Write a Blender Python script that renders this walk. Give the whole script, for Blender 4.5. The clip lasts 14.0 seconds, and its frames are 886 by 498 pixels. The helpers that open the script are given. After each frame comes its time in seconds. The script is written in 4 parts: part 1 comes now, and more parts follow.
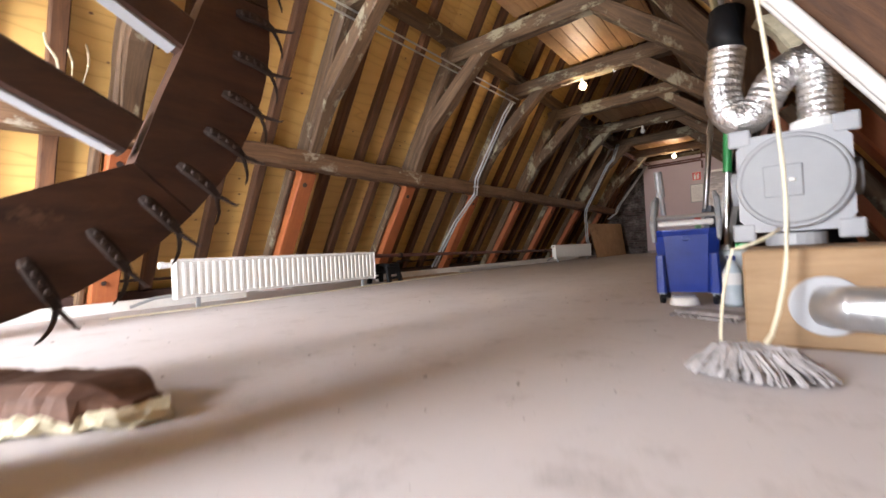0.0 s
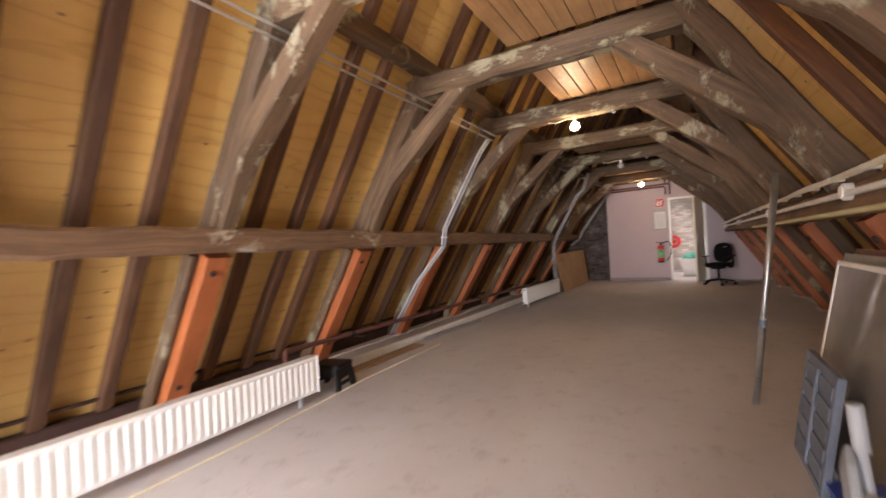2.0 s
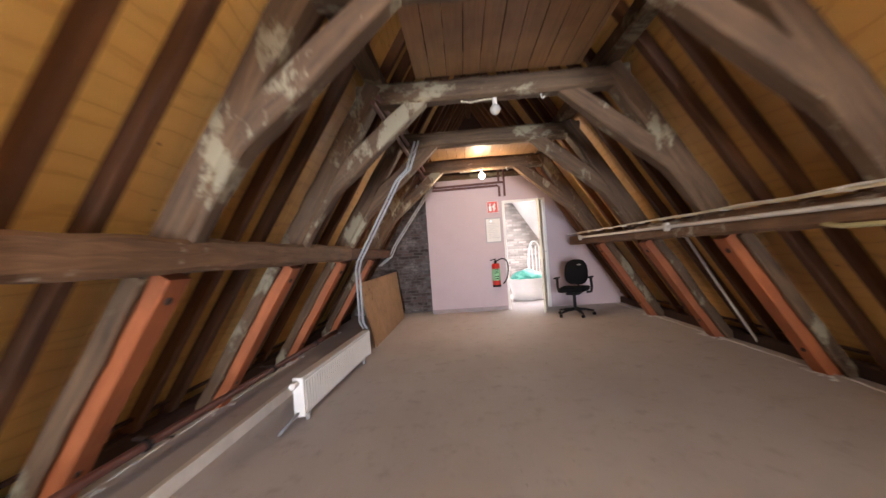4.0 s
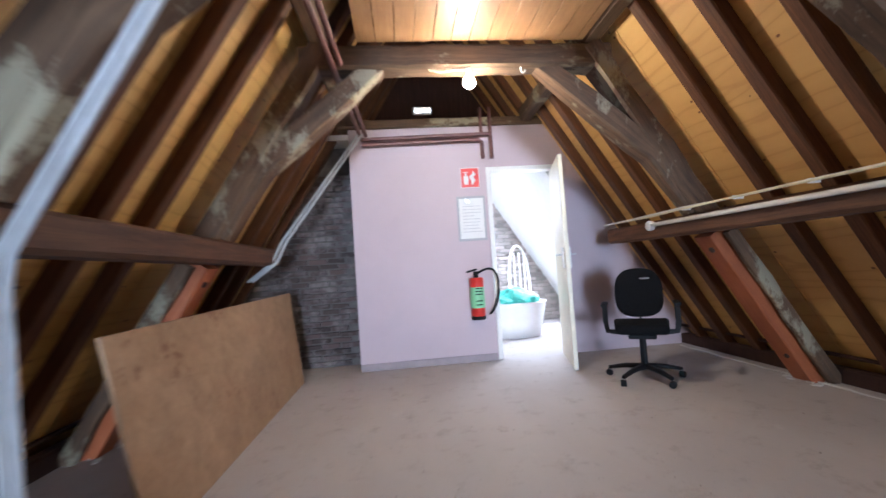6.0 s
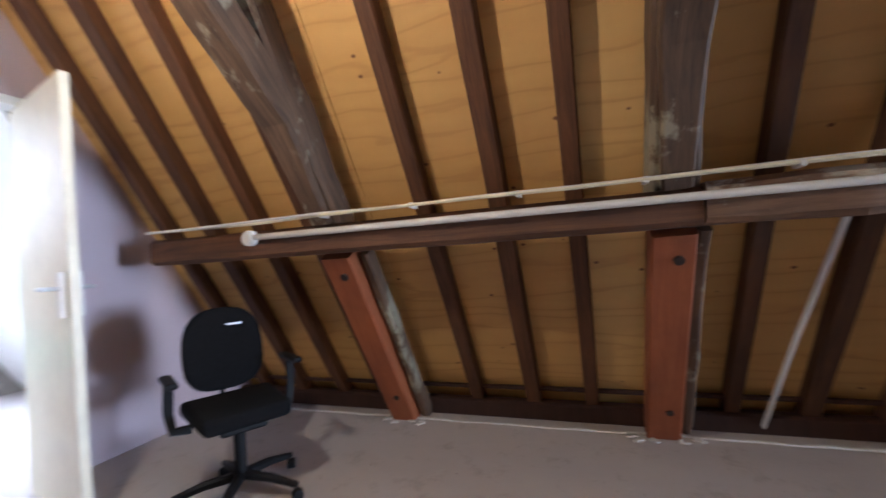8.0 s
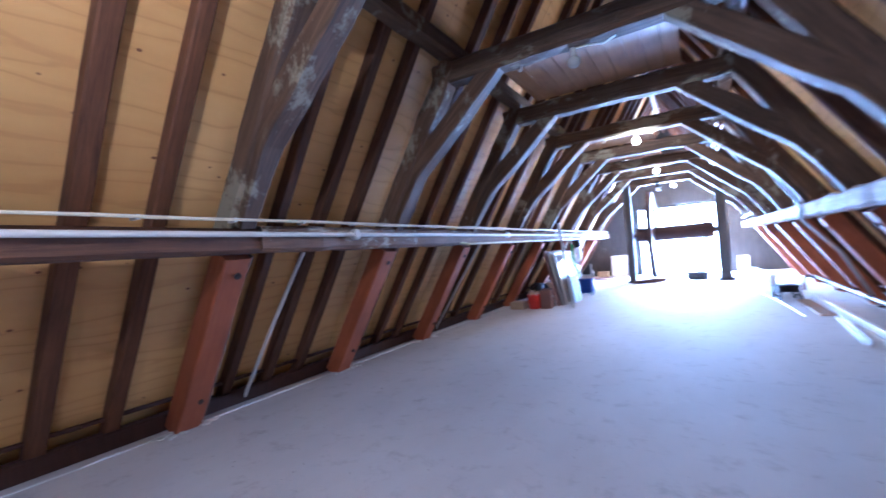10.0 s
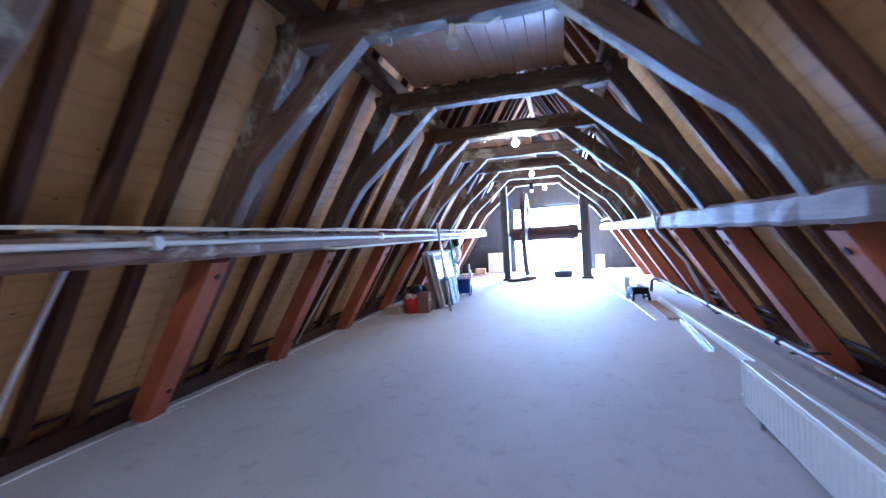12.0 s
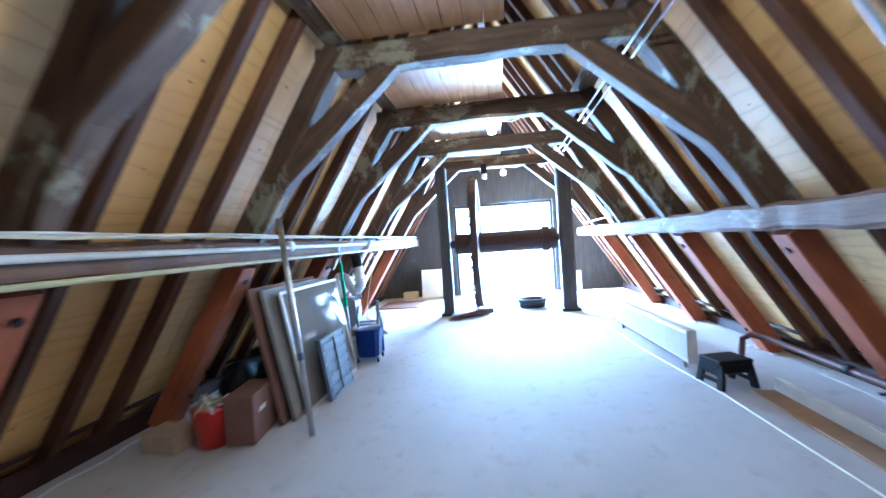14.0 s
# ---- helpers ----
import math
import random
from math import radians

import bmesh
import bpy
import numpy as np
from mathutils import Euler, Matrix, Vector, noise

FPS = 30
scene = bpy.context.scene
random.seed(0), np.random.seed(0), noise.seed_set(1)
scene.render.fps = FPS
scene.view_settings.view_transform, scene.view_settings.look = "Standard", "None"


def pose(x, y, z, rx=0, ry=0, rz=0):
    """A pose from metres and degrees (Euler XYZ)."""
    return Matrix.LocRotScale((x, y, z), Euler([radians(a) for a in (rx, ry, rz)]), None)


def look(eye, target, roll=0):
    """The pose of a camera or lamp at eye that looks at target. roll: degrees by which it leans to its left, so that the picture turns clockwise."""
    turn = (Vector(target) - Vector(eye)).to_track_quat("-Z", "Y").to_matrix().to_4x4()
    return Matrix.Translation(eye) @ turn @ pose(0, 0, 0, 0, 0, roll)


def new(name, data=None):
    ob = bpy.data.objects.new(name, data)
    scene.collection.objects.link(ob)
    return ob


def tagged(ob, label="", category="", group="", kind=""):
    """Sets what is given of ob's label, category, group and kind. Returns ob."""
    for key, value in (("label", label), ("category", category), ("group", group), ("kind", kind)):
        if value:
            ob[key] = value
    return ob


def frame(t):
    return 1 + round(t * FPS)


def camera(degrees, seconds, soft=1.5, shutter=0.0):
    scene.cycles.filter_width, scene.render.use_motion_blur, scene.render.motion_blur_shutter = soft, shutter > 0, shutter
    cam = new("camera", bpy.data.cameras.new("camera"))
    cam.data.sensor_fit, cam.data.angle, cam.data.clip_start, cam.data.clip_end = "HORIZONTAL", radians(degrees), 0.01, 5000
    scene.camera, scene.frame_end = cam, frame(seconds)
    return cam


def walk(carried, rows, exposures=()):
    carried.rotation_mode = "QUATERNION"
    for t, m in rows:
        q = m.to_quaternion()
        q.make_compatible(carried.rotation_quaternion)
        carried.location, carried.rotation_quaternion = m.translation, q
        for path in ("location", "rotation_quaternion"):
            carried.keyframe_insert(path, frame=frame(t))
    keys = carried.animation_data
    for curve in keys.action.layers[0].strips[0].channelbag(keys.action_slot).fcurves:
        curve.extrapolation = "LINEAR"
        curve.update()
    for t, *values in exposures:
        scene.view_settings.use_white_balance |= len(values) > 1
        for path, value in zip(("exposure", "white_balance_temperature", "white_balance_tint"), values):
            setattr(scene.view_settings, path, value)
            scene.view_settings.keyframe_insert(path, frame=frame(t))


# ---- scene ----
cam = camera(93.4, 14.0, soft=1.5, shutter=0.5)
PATH = [
    (0, (1.724, 0.076, 0.29), (0.495, 1.653, 0.313), -3.0),
    (0.5, (1.579, 0.246, 0.51), (0.343, 1.818, 0.525), -3.2),
    (1, (1.448, 0.366, 0.666), (0.215, 1.941, 0.681), -3.1),
    (1.5, (1.301, 0.533, 0.864), (0.091, 2.125, 0.87), -3.2),
    (2, (0.96, 0.854, 1.104), (-0.062, 2.572, 1.107), -3.2),
    (2.5, (0.638, 1.589, 1.253), (-0.089, 3.452, 1.261), -3.6),
    (3, (0.247, 2.672, 1.212), (-0.2, 4.621, 1.217), -3.7),
    (3.2, (0.099, 3.092, 1.214), (-0.245, 5.062, 1.211), -3.8),
    (5.3, (-0.571, 7.543, 1.04), (-0.579, 9.541, 1.115), -4.0),
    (5.5, (-0.545, 7.849, 1.033), (-0.547, 9.847, 1.104), -3.7),
    (6, (-0.514, 8.52, 1.032), (-0.307, 10.507, 1.122), -3.9),
    (6.5, (-0.466, 9.024, 1.014), (0.063, 10.95, 1.112), -4.0),
    (7, (-0.406, 9.404, 1.088), (0.661, 11.096, 1.126), -4.3),
    (7.5, (-0.137, 9.746, 1.134), (1.423, 10.998, 1.147), -4.1),
    (8, (-0.148, 10.172, 1.122), (1.741, 10.827, 1.143), -3.8),
    (8.5, (-0.206, 10.512, 1.048), (1.791, 10.412, 1.1), -3.5),
    (9, (-0.356, 10.822, 1.058), (1.446, 9.958, 1.122), -4.0),
    (9.2, (-0.439, 10.934, 1.041), (1.209, 9.805, 1.132), -4.1),
    (11.3, (-0.681, 11.696, 1.163), (-0.094, 9.785, 1.114), -3.1),
    (11.5, (-0.66, 11.463, 1.188), (-0.085, 9.548, 1.135), -3.4),
    (12, (-0.516, 10.733, 1.207), (0.026, 8.809, 1.153), -3.5),
    (12.5, (-0.368, 9.845, 1.221), (0.089, 7.899, 1.167), -3.4),
    (13, (-0.191, 8.879, 1.243), (0.145, 6.908, 1.189), -3.5),
    (13.5, (-0.109, 7.8, 1.24), (0.185, 5.822, 1.196), -3.5),
    (14, (-0.042, 6.776, 1.228), (0.223, 4.794, 1.193), -3.9),
]
EXPO = [(0.0, -0.55, 7300, 20), (1.0, -0.65, 7300, 22), (2.0, -0.2, 7700, 24), (3.2, 0.42, 7600, 24), (5.3, 0.92, 5600, 15), (7.0, 1.0, 5300, 12), (8.0, 1.08, 5300, 14), (8.6, 1.1, 4900, 18), (9.2, 1.5, 4200, 19), (11.3, 1.2, 4050, 18), (12.5, 1.15, 4050, 14), (13.2, 1.05, 4030, 8), (14.0, 0.84, 4030, 1)]
walk(cam, [(t, look(eye, target, roll)) for t, eye, target, roll in PATH], EXPO)

# ---- world, sun, daylight in the hatch, added stairwell lamp ----
world = bpy.data.worlds.new("sky")
world.use_nodes = True
scene.world = world
sky = world.node_tree.nodes.new("ShaderNodeTexSky")
sky.sky_type, sky.sun_disc = "NISHITA", False
sky.sun_elevation, sky.sun_rotation = radians(38), radians(172)
world.node_tree.links.new(sky.outputs[0], world.node_tree.nodes["Background"].inputs[0])
world.node_tree.nodes["Background"].inputs[1].default_value = 0.15


def lamp(name, kind, energy, colour, m, **settings):
    data = bpy.data.lights.new(name, kind)
    data.energy, data.color = energy, colour
    if "size" in settings:
        data.shape, data.size, data.size_y = "RECTANGLE", settings["size"], settings["size_y"]
    if "radius" in settings:
        data.shadow_soft_size = settings["radius"]
    if "angle" in settings:
        data.angle = radians(settings["angle"])
    ob = new(name, data)
    ob.matrix_world = m
    return ob


lamp("sun", "SUN", 3.0, (1.0, 0.95, 0.88), look((0.3, -9, 8), (0.9, -1.5, 0.9)), angle=0.5)
lamp("hatch_daylight", "AREA", 1250.0, (0.76, 0.88, 1.0), look((-0.16, -2.62, 1.02), (-1.3, 0, 0.90)), size=1.85, size_y=1.9)
# Bright panel added under the closed slope, for a presumed unseen rooflight.
lamp("stairwell_daylight", "AREA", 48.0, (0.93, 0.96, 1.0), look((1.50, 14.6, 1.46), (0.66, 14.55, 0.92)), size=1.2, size_y=2.0)


# ---- materials ----
def nodes_of(name, rough=0.7, metal=0.0):
    mat = bpy.data.materials.new(name)
    mat.use_nodes = True
    nt = mat.node_tree
    bsdf = nt.nodes["Principled BSDF"]
    bsdf.inputs["Roughness"].default_value, bsdf.inputs["Metallic"].default_value = rough, metal
    return mat, nt, bsdf


def ramp(nt, source, stops):
    r = nt.nodes.new("ShaderNodeValToRGB")
    while len(r.color_ramp.elements) < len(stops):
        r.color_ramp.elements.new(0.5)
    for e, (p, c) in zip(r.color_ramp.elements, stops):
        e.position, e.color = p, (*c, 1)
    nt.links.new(source, r.inputs[0])
    return r.outputs[0]


def coords(nt, scale=(1, 1, 1)):
    tc, mp = nt.nodes.new("ShaderNodeTexCoord"), nt.nodes.new("ShaderNodeMapping")
    mp.inputs["Scale"].default_value = scale
    nt.links.new(tc.outputs["Object"], mp.inputs[0])
    return mp.outputs[0]


def grain(nt):
    """Runs along a swept timber, whichever way it leans."""
    tc, mp = nt.nodes.new("ShaderNodeTexCoord"), nt.nodes.new("ShaderNodeMapping")
    mp.inputs["Scale"].default_value = (0.075, 1, 1)
    nt.links.new(tc.outputs["UV"], mp.inputs[0])
    return mp.outputs[0]


def noise_of(nt, vec, scale, detail=4.0, rough=0.6, out="Fac", distort=0.0):
    n = nt.nodes.new("ShaderNodeTexNoise")
    n.inputs["Scale"].default_value, n.inputs["Detail"].default_value, n.inputs["Roughness"].default_value = scale, detail, rough
    n.inputs["Distortion"].default_value = distort
    nt.links.new(vec, n.inputs["Vector"])
    return n.outputs[out]


def mixed(nt, fac, a, b, kind="MIX"):
    m = nt.nodes.new("ShaderNodeMix")
    m.data_type, m.blend_type = "RGBA", kind
    for value, socket in ((fac, m.inputs["Factor"]), (a, m.inputs[6]), (b, m.inputs[7])):
        if isinstance(value, float):
            socket.default_value = value
        elif isinstance(value, tuple):
            socket.default_value = (*value, 1)
        else:
            nt.links.new(value, socket)
    return m.outputs[2]


def bumped(nt, bsdf, height, strength=0.3, distance=0.01):
    b = nt.nodes.new("ShaderNodeBump")
    b.inputs["Strength"].default_value, b.inputs["Distance"].default_value = strength, distance
    nt.links.new(height, b.inputs["Height"])
    nt.links.new(b.outputs[0], bsdf.inputs["Normal"])


def random_of(nt):
    return nt.nodes.new("ShaderNodeObjectInfo").outputs["Random"]


def wood(name, dark, light, stretch=(1, 1, 1), patch=None, patch_at=0.62, rough=0.75, fine=26.0, bump=0.5, vary=0.25, along=False):
    """Sawn timber: streaks along the stretched axis, blotches, and patches of another coat."""
    mat, nt, bsdf = nodes_of(name, rough)
    streak = noise_of(nt, grain(nt) if along else coords(nt, stretch), fine, 7, 0.72, distort=0.6)
    blotch = noise_of(nt, coords(nt), 3.1, 5, 0.65)
    col = ramp(nt, streak, [(0.28, dark), (0.72, light)])
    col = mixed(nt, ramp(nt, blotch, [(0.3, (0.45, 0.45, 0.45)), (0.65, (1, 1, 1))]), mixed(nt, 1.0, col, (0.5, 0.47, 0.45), "MULTIPLY"), col)
    if patch:
        spots = noise_of(nt, coords(nt, tuple(0.5 + 0.5 * s for s in stretch)), 2.6, 7, 0.72)
        col = mixed(nt, ramp(nt, spots, [(patch_at, (0, 0, 0)), (patch_at + 0.06, (1, 1, 1))]), col, patch)
    shade = ramp(nt, random_of(nt), [(0.0, (1 - vary,) * 3), (1.0, (1.0, 1.0, 1.0))])
    nt.links.new(mixed(nt, 1.0, col, shade, "MULTIPLY"), bsdf.inputs["Base Color"])
    bumped(nt, bsdf, streak, bump, 0.006)
    return mat


def plain(name, colour, rough=0.5, metal=0.0, spread=0.15, scale=9.0, bump=0.1):
    mat, nt, bsdf = nodes_of(name, rough, metal)
    n = noise_of(nt, coords(nt), scale, 6, 0.65)
    lo = tuple(c * (1 - spread) for c in colour)
    hi = tuple(min(1, c * (1 + spread * 0.5)) for c in colour)
    nt.links.new(ramp(nt, n, [(0.3, lo), (0.7, hi)]), bsdf.inputs["Base Color"])
    if bump:
        bumped(nt, bsdf, noise_of(nt, coords(nt), scale * 9, 3), bump, 0.002)
    return mat


ALONG_Y, ALONG_Z, ALONG_X = (1, 0.06, 1), (1, 1, 0.08), (0.08, 1, 1)
OAK = wood("weathered_oak", (0.050, 0.028, 0.015), (0.215, 0.130, 0.068), ALONG_X, (0.32, 0.28, 0.185), 0.55, along=True)
OAK_UP = wood("weathered_oak_upright", (0.050, 0.026, 0.014), (0.215, 0.125, 0.064), ALONG_Z, (0.32, 0.28, 0.19), 0.55, along=True)
PURLIN = wood("purlin_oak", (0.10, 0.048, 0.023), (0.30, 0.165, 0.085), ALONG_Y, (0.46, 0.40, 0.31), 0.57, along=True)
RAFTER = wood("rafter_pine", (0.062, 0.024, 0.011), (0.225, 0.096, 0.039), ALONG_Z, (0.26, 0.16, 0.085), 0.70, vary=0.4, along=True)
ORANGE = wood("red_lead_paint", (0.36, 0.088, 0.026), (0.49, 0.150, 0.048), ALONG_Z, (0.30, 0.22, 0.17), 0.72, rough=0.6, bump=0.25, along=True)
DARKWOOD = wood("dark_oak", (0.028, 0.009, 0.006), (0.075, 0.027, 0.016), ALONG_Z, None, rough=0.8, bump=0.5)
WHEELWOOD = wood("wheel_oak", (0.030, 0.011, 0.007), (0.125, 0.050, 0.028), (0.5, 0.12, 0.5), (0.19, 0.095, 0.06), 0.66, rough=0.6, fine=20.0, bump=0.6, vary=0.35)
BLACKWOOD = wood("near_black_wood", (0.025, 0.022, 0.02), (0.09, 0.075, 0.065), ALONG_Z, (0.2, 0.2, 0.19), 0.66)
PLANK = wood("pine_planks", (0.38, 0.20, 0.085), (0.60, 0.36, 0.17), ALONG_Y, (0.3, 0.14, 0.06), 0.70, rough=0.45, bump=0.2, vary=0.3)
RAWWOOD = wood("raw_pine", (0.34, 0.20, 0.10), (0.52, 0.34, 0.19), ALONG_X, (0.30, 0.15, 0.07), 0.64, bump=0.2)
ROT = wood("rotted_oak", (0.045, 0.018, 0.011), (0.17, 0.075, 0.042), ALONG_X, (0.02, 0.012, 0.009), 0.6, fine=18.0)
CHIP = wood("stained_chipboard", (0.36, 0.22, 0.12), (0.50, 0.33, 0.19), (1, 1, 1), (0.20, 0.09, 0.045), 0.60, fine=14.0, bump=0.1)


def plywood():
    """Rotary-cut ply: wavy grain across the sheet, small dark knots."""
    mat, nt, bsdf = nodes_of("roof_plywood", 0.6)
    v = coords(nt, (1, 0.35, 2.4))
    wave = nt.nodes.new("ShaderNodeTexWave")
    wave.wave_type, wave.bands_direction = "BANDS", "Z"
    wave.inputs["Scale"].default_value, wave.inputs["Distortion"].default_value, wave.inputs["Detail"].default_value = 1.3, 14.0, 3.5
    wave.inputs["Detail Scale"].default_value = 1.4
    nt.links.new(v, wave.inputs["Vector"])
    col = ramp(nt, wave.outputs["Fac"], [(0.0, (0.62, 0.37, 0.115)), (0.08, (0.72, 0.45, 0.145)), (1.0, (0.76, 0.49, 0.165))])
    blotch = noise_of(nt, coords(nt), 2.2, 5)
    col = mixed(nt, ramp(nt, blotch, [(0.35, (0, 0, 0)), (0.7, (0.6, 0.6, 0.6))]), col, (0.62, 0.365, 0.125))
    vor = nt.nodes.new("ShaderNodeTexVoronoi")
    vor.inputs["Scale"].default_value = 7.0
    nt.links.new(coords(nt, (1, 0.8, 1.3)), vor.inputs["Vector"])
    col = mixed(nt, ramp(nt, vor.outputs["Distance"], [(0.055, (1, 1, 1)), (0.085, (0, 0, 0))]), col, (0.22, 0.10, 0.04))
    shade = ramp(nt, random_of(nt), [(0.0, (0.86, 0.80, 0.74)), (1.0, (1.0, 1.0, 1.0))])
    nt.links.new(mixed(nt, 1.0, col, shade, "MULTIPLY"), bsdf.inputs["Base Color"])
    bumped(nt, bsdf, wave.outputs["Fac"], 0.06, 0.002)
    return mat


def screed():
    """Dusty pale floor: broad grey-beige stains, grit, dark scuffs."""
    mat, nt, bsdf = nodes_of("dusty_floor", 0.8)
    bsdf.inputs["Specular IOR Level"].default_value = 0.3
    col = ramp(nt, noise_of(nt, coords(nt, (1, 0.5, 1)), 0.9, 6, 0.6), [(0.3, (0.465, 0.425, 0.42)), (0.7, (0.57, 0.54, 0.54))])
    col = mixed(nt, ramp(nt, noise_of(nt, coords(nt), 5.5, 8, 0.75), [(0.54, (0, 0, 0)), (0.76, (0.75, 0.75, 0.75))]), col, (0.28, 0.245, 0.235))
    col = mixed(nt, ramp(nt, noise_of(nt, coords(nt, (1, 0.7, 1)), 2.3, 9, 0.8), [(0.60, (0, 0, 0)), (0.66, (0.5, 0.5, 0.5))]), col, (0.62, 0.59, 0.58))
    col = mixed(nt, ramp(nt, noise_of(nt, coords(nt), 75, 3), [(0.69, (0, 0, 0)), (0.74, (0.7, 0.7, 0.7))]), col, (0.17, 0.14, 0.12))
    nt.links.new(col, bsdf.inputs["Base Color"])
    bumped(nt, bsdf, noise_of(nt, coords(nt), 40, 5), 0.12, 0.004)
    return mat


def brick_wall(name, tint, wash=(0.4, 0.37, 0.34), wash_at=0.4):
    mat, nt, bsdf = nodes_of(name, 0.85)
    col = ramp(nt, random_of(nt), [(0.0, tuple(c * 0.6 for c in tint)), (0.5, tint), (1.0, tuple(min(1, c * 1.5) for c in tint))])
    tc = nt.nodes.new("ShaderNodeNewGeometry")
    col = mixed(nt, ramp(nt, noise_of(nt, tc.outputs["Position"], 3.4, 8, 0.7), [(wash_at, (0, 0, 0)), (wash_at + 0.3, (0.8, 0.8, 0.8))]), col, wash)
    nt.links.new(col, bsdf.inputs["Base Color"])
    bumped(nt, bsdf, noise_of(nt, coords(nt), 45, 5), 0.5, 0.006)
    return mat


def foil():
    mat, nt, bsdf = nodes_of("crinkled_foil", 0.33, 1.0)
    bsdf.inputs["Base Color"].default_value = (0.86, 0.85, 0.84, 1)
    vor = nt.nodes.new("ShaderNodeTexVoronoi")
    vor.inputs["Scale"].default_value = 120
    nt.links.new(coords(nt), vor.inputs["Vector"])
    bumped(nt, bsdf, vor.outputs["Distance"], 0.55, 0.006)
    return mat


def glass(name, colour=(1, 1, 1), rough=0.02):
    mat, nt, bsdf = nodes_of(name, rough)
    bsdf.inputs["Base Color"].default_value = (*colour, 1)
    bsdf.inputs["Transmission Weight"].default_value, bsdf.inputs["IOR"].default_value = 1.0, 1.45
    return mat


def glow(name, colour, strength):
    mat, nt, bsdf = nodes_of(name)
    bsdf.inputs["Emission Color"].default_value, bsdf.inputs["Emission Strength"].default_value = (*colour, 1), strength
    return mat


PLY, FLOOR = plywood(), screed()
BRICK, BRICK_IN, MORTAR = brick_wall("sooty_brick", (0.075, 0.050, 0.045), (0.40, 0.36, 0.35), 0.46), brick_wall("whitewashed_brick", (0.42, 0.36, 0.33)), plain("mortar", (0.36, 0.34, 0.31), 0.9)
PINK = plain("pink_wall_paint", (0.50, 0.405, 0.43), 0.65, spread=0.06, scale=1.5, bump=0.06)
WHITE = plain("white_enamel", (0.78, 0.77, 0.74), 0.3, spread=0.05)
CREAM = plain("cream_paint", (0.72, 0.67, 0.52), 0.45, spread=0.1)
WHITEPVC = plain("white_plastic", (0.72, 0.70, 0.66), 0.4, spread=0.12)
GREYPVC = plain("grey_plastic", (0.29, 0.30, 0.31), 0.45, spread=0.08)
PALEGREY = plain("pale_grey_plastic", (0.35, 0.36, 0.375), 0.42, spread=0.07)
PALESTEEL = plain("painted_conduit", (0.46, 0.48, 0.50), 0.45, 0.2, spread=0.2)
STEEL = plain("galvanised_steel", (0.60, 0.61, 0.62), 0.34, 0.9, spread=0.2)
IRON = plain("rusty_wrought_iron", (0.055, 0.035, 0.028), 0.7, 0.4, spread=0.5, scale=30)
REDPIPE = plain("oxide_red_pipe", (0.14, 0.055, 0.045), 0.5, spread=0.3)
BLACK = plain("black_plastic", (0.008, 0.008, 0.009), 0.55, spread=0.2)
FABRIC = plain("black_upholstery", (0.006, 0.006, 0.007), 1.0, spread=0.4, scale=60)
for dull in (BLACK, FABRIC):
    dull.node_tree.nodes["Principled BSDF"].inputs["Specular IOR Level"].default_value = 0.2
BLUE = plain("blue_plastic", (0.013, 0.042, 0.27), 0.32, spread=0.3, scale=5)
GREEN = plain("green_plastic", (0.02, 0.36, 0.10), 0.4)
RED = plain("red_enamel", (0.60, 0.03, 0.02), 0.3)
SIGNRED = plain("sign_red", (0.62, 0.04, 0.03), 0.4)
PRINT = plain("faint_print", (0.50, 0.50, 0.52), 0.8)
PAPER = plain("paper", (0.72, 0.72, 0.70), 0.8, spread=0.04)
LABELG = plain("green_label", (0.25, 0.60, 0.32), 0.5)
MOP = plain("dirty_cotton_mop", (0.31, 0.285, 0.28), 0.95, spread=0.5, scale=40)
BROWN = plain("brown_cardboard", (0.20, 0.10, 0.075), 0.8)
KRAFT = plain("kraft_cardboard", (0.50, 0.38, 0.25), 0.85)
CABLE = plain("cream_cable", (0.72, 0.66, 0.48), 0.5, spread=0.1)
YELLOWPIPE = plain("yellowed_conduit", (0.55, 0.50, 0.26), 0.5)
TEAL = plain("teal_plastic_sheet", (0.05, 0.38, 0.30), 0.4)
FOAM = plain("yellowed_foam", (0.55, 0.49, 0.34), 0.9, spread=0.3, scale=25, bump=0.6)
SLATE = plain("grey_panel_back", (0.30, 0.28, 0.26), 0.7)
BOARDWHITE = plain("glossy_taupe_panel", (0.22, 0.20, 0.175), 0.06, spread=0.1, bump=0.0)
SOOT = plain("sooty_mortar", (0.13, 0.115, 0.105), 0.9, spread=0.4)
BLUEGREY = plain("blue_grey_panel", (0.16, 0.19, 0.25), 0.6, spread=0.3)
RUBBER = plain("tyre_rubber", (0.03, 0.03, 0.032), 0.8)
FOIL = foil()
BOTTLE = plain("thin_clear_plastic", (0.50, 0.58, 0.63), 0.12, bump=0)
CLEAR, JUG = glass("clear_plastic"), plain("milky_plastic", (0.55, 0.62, 0.64), 0.35)
BULB = glow("lit_bulb", (1.0, 0.80, 0.52), 60.0)
DEAD = plain("dead_bulb", (0.55, 0.55, 0.52), 0.15)
PLASTER = plain("white_plaster", (0.80, 0.79, 0.77), 0.8, spread=0.05)


# ---- mesh helpers ----
def link(name, bm, mat, parent=None, label="", smooth=False):
    me = bpy.data.meshes.new(name)
    bmesh.ops.recalc_face_normals(bm, faces=bm.faces)
    bm.to_mesh(me)
    bm.free()
    for f in me.polygons:
        f.use_smooth = smooth
    me.materials.append(mat)
    ob = new(name, me)
    if parent:
        ob.parent = parent
    if label:
        ob["label"] = label
    return ob


def part(name, bm, mat, parent, label="", smooth=False):
    return link(name, bm, mat, parent, label, smooth)


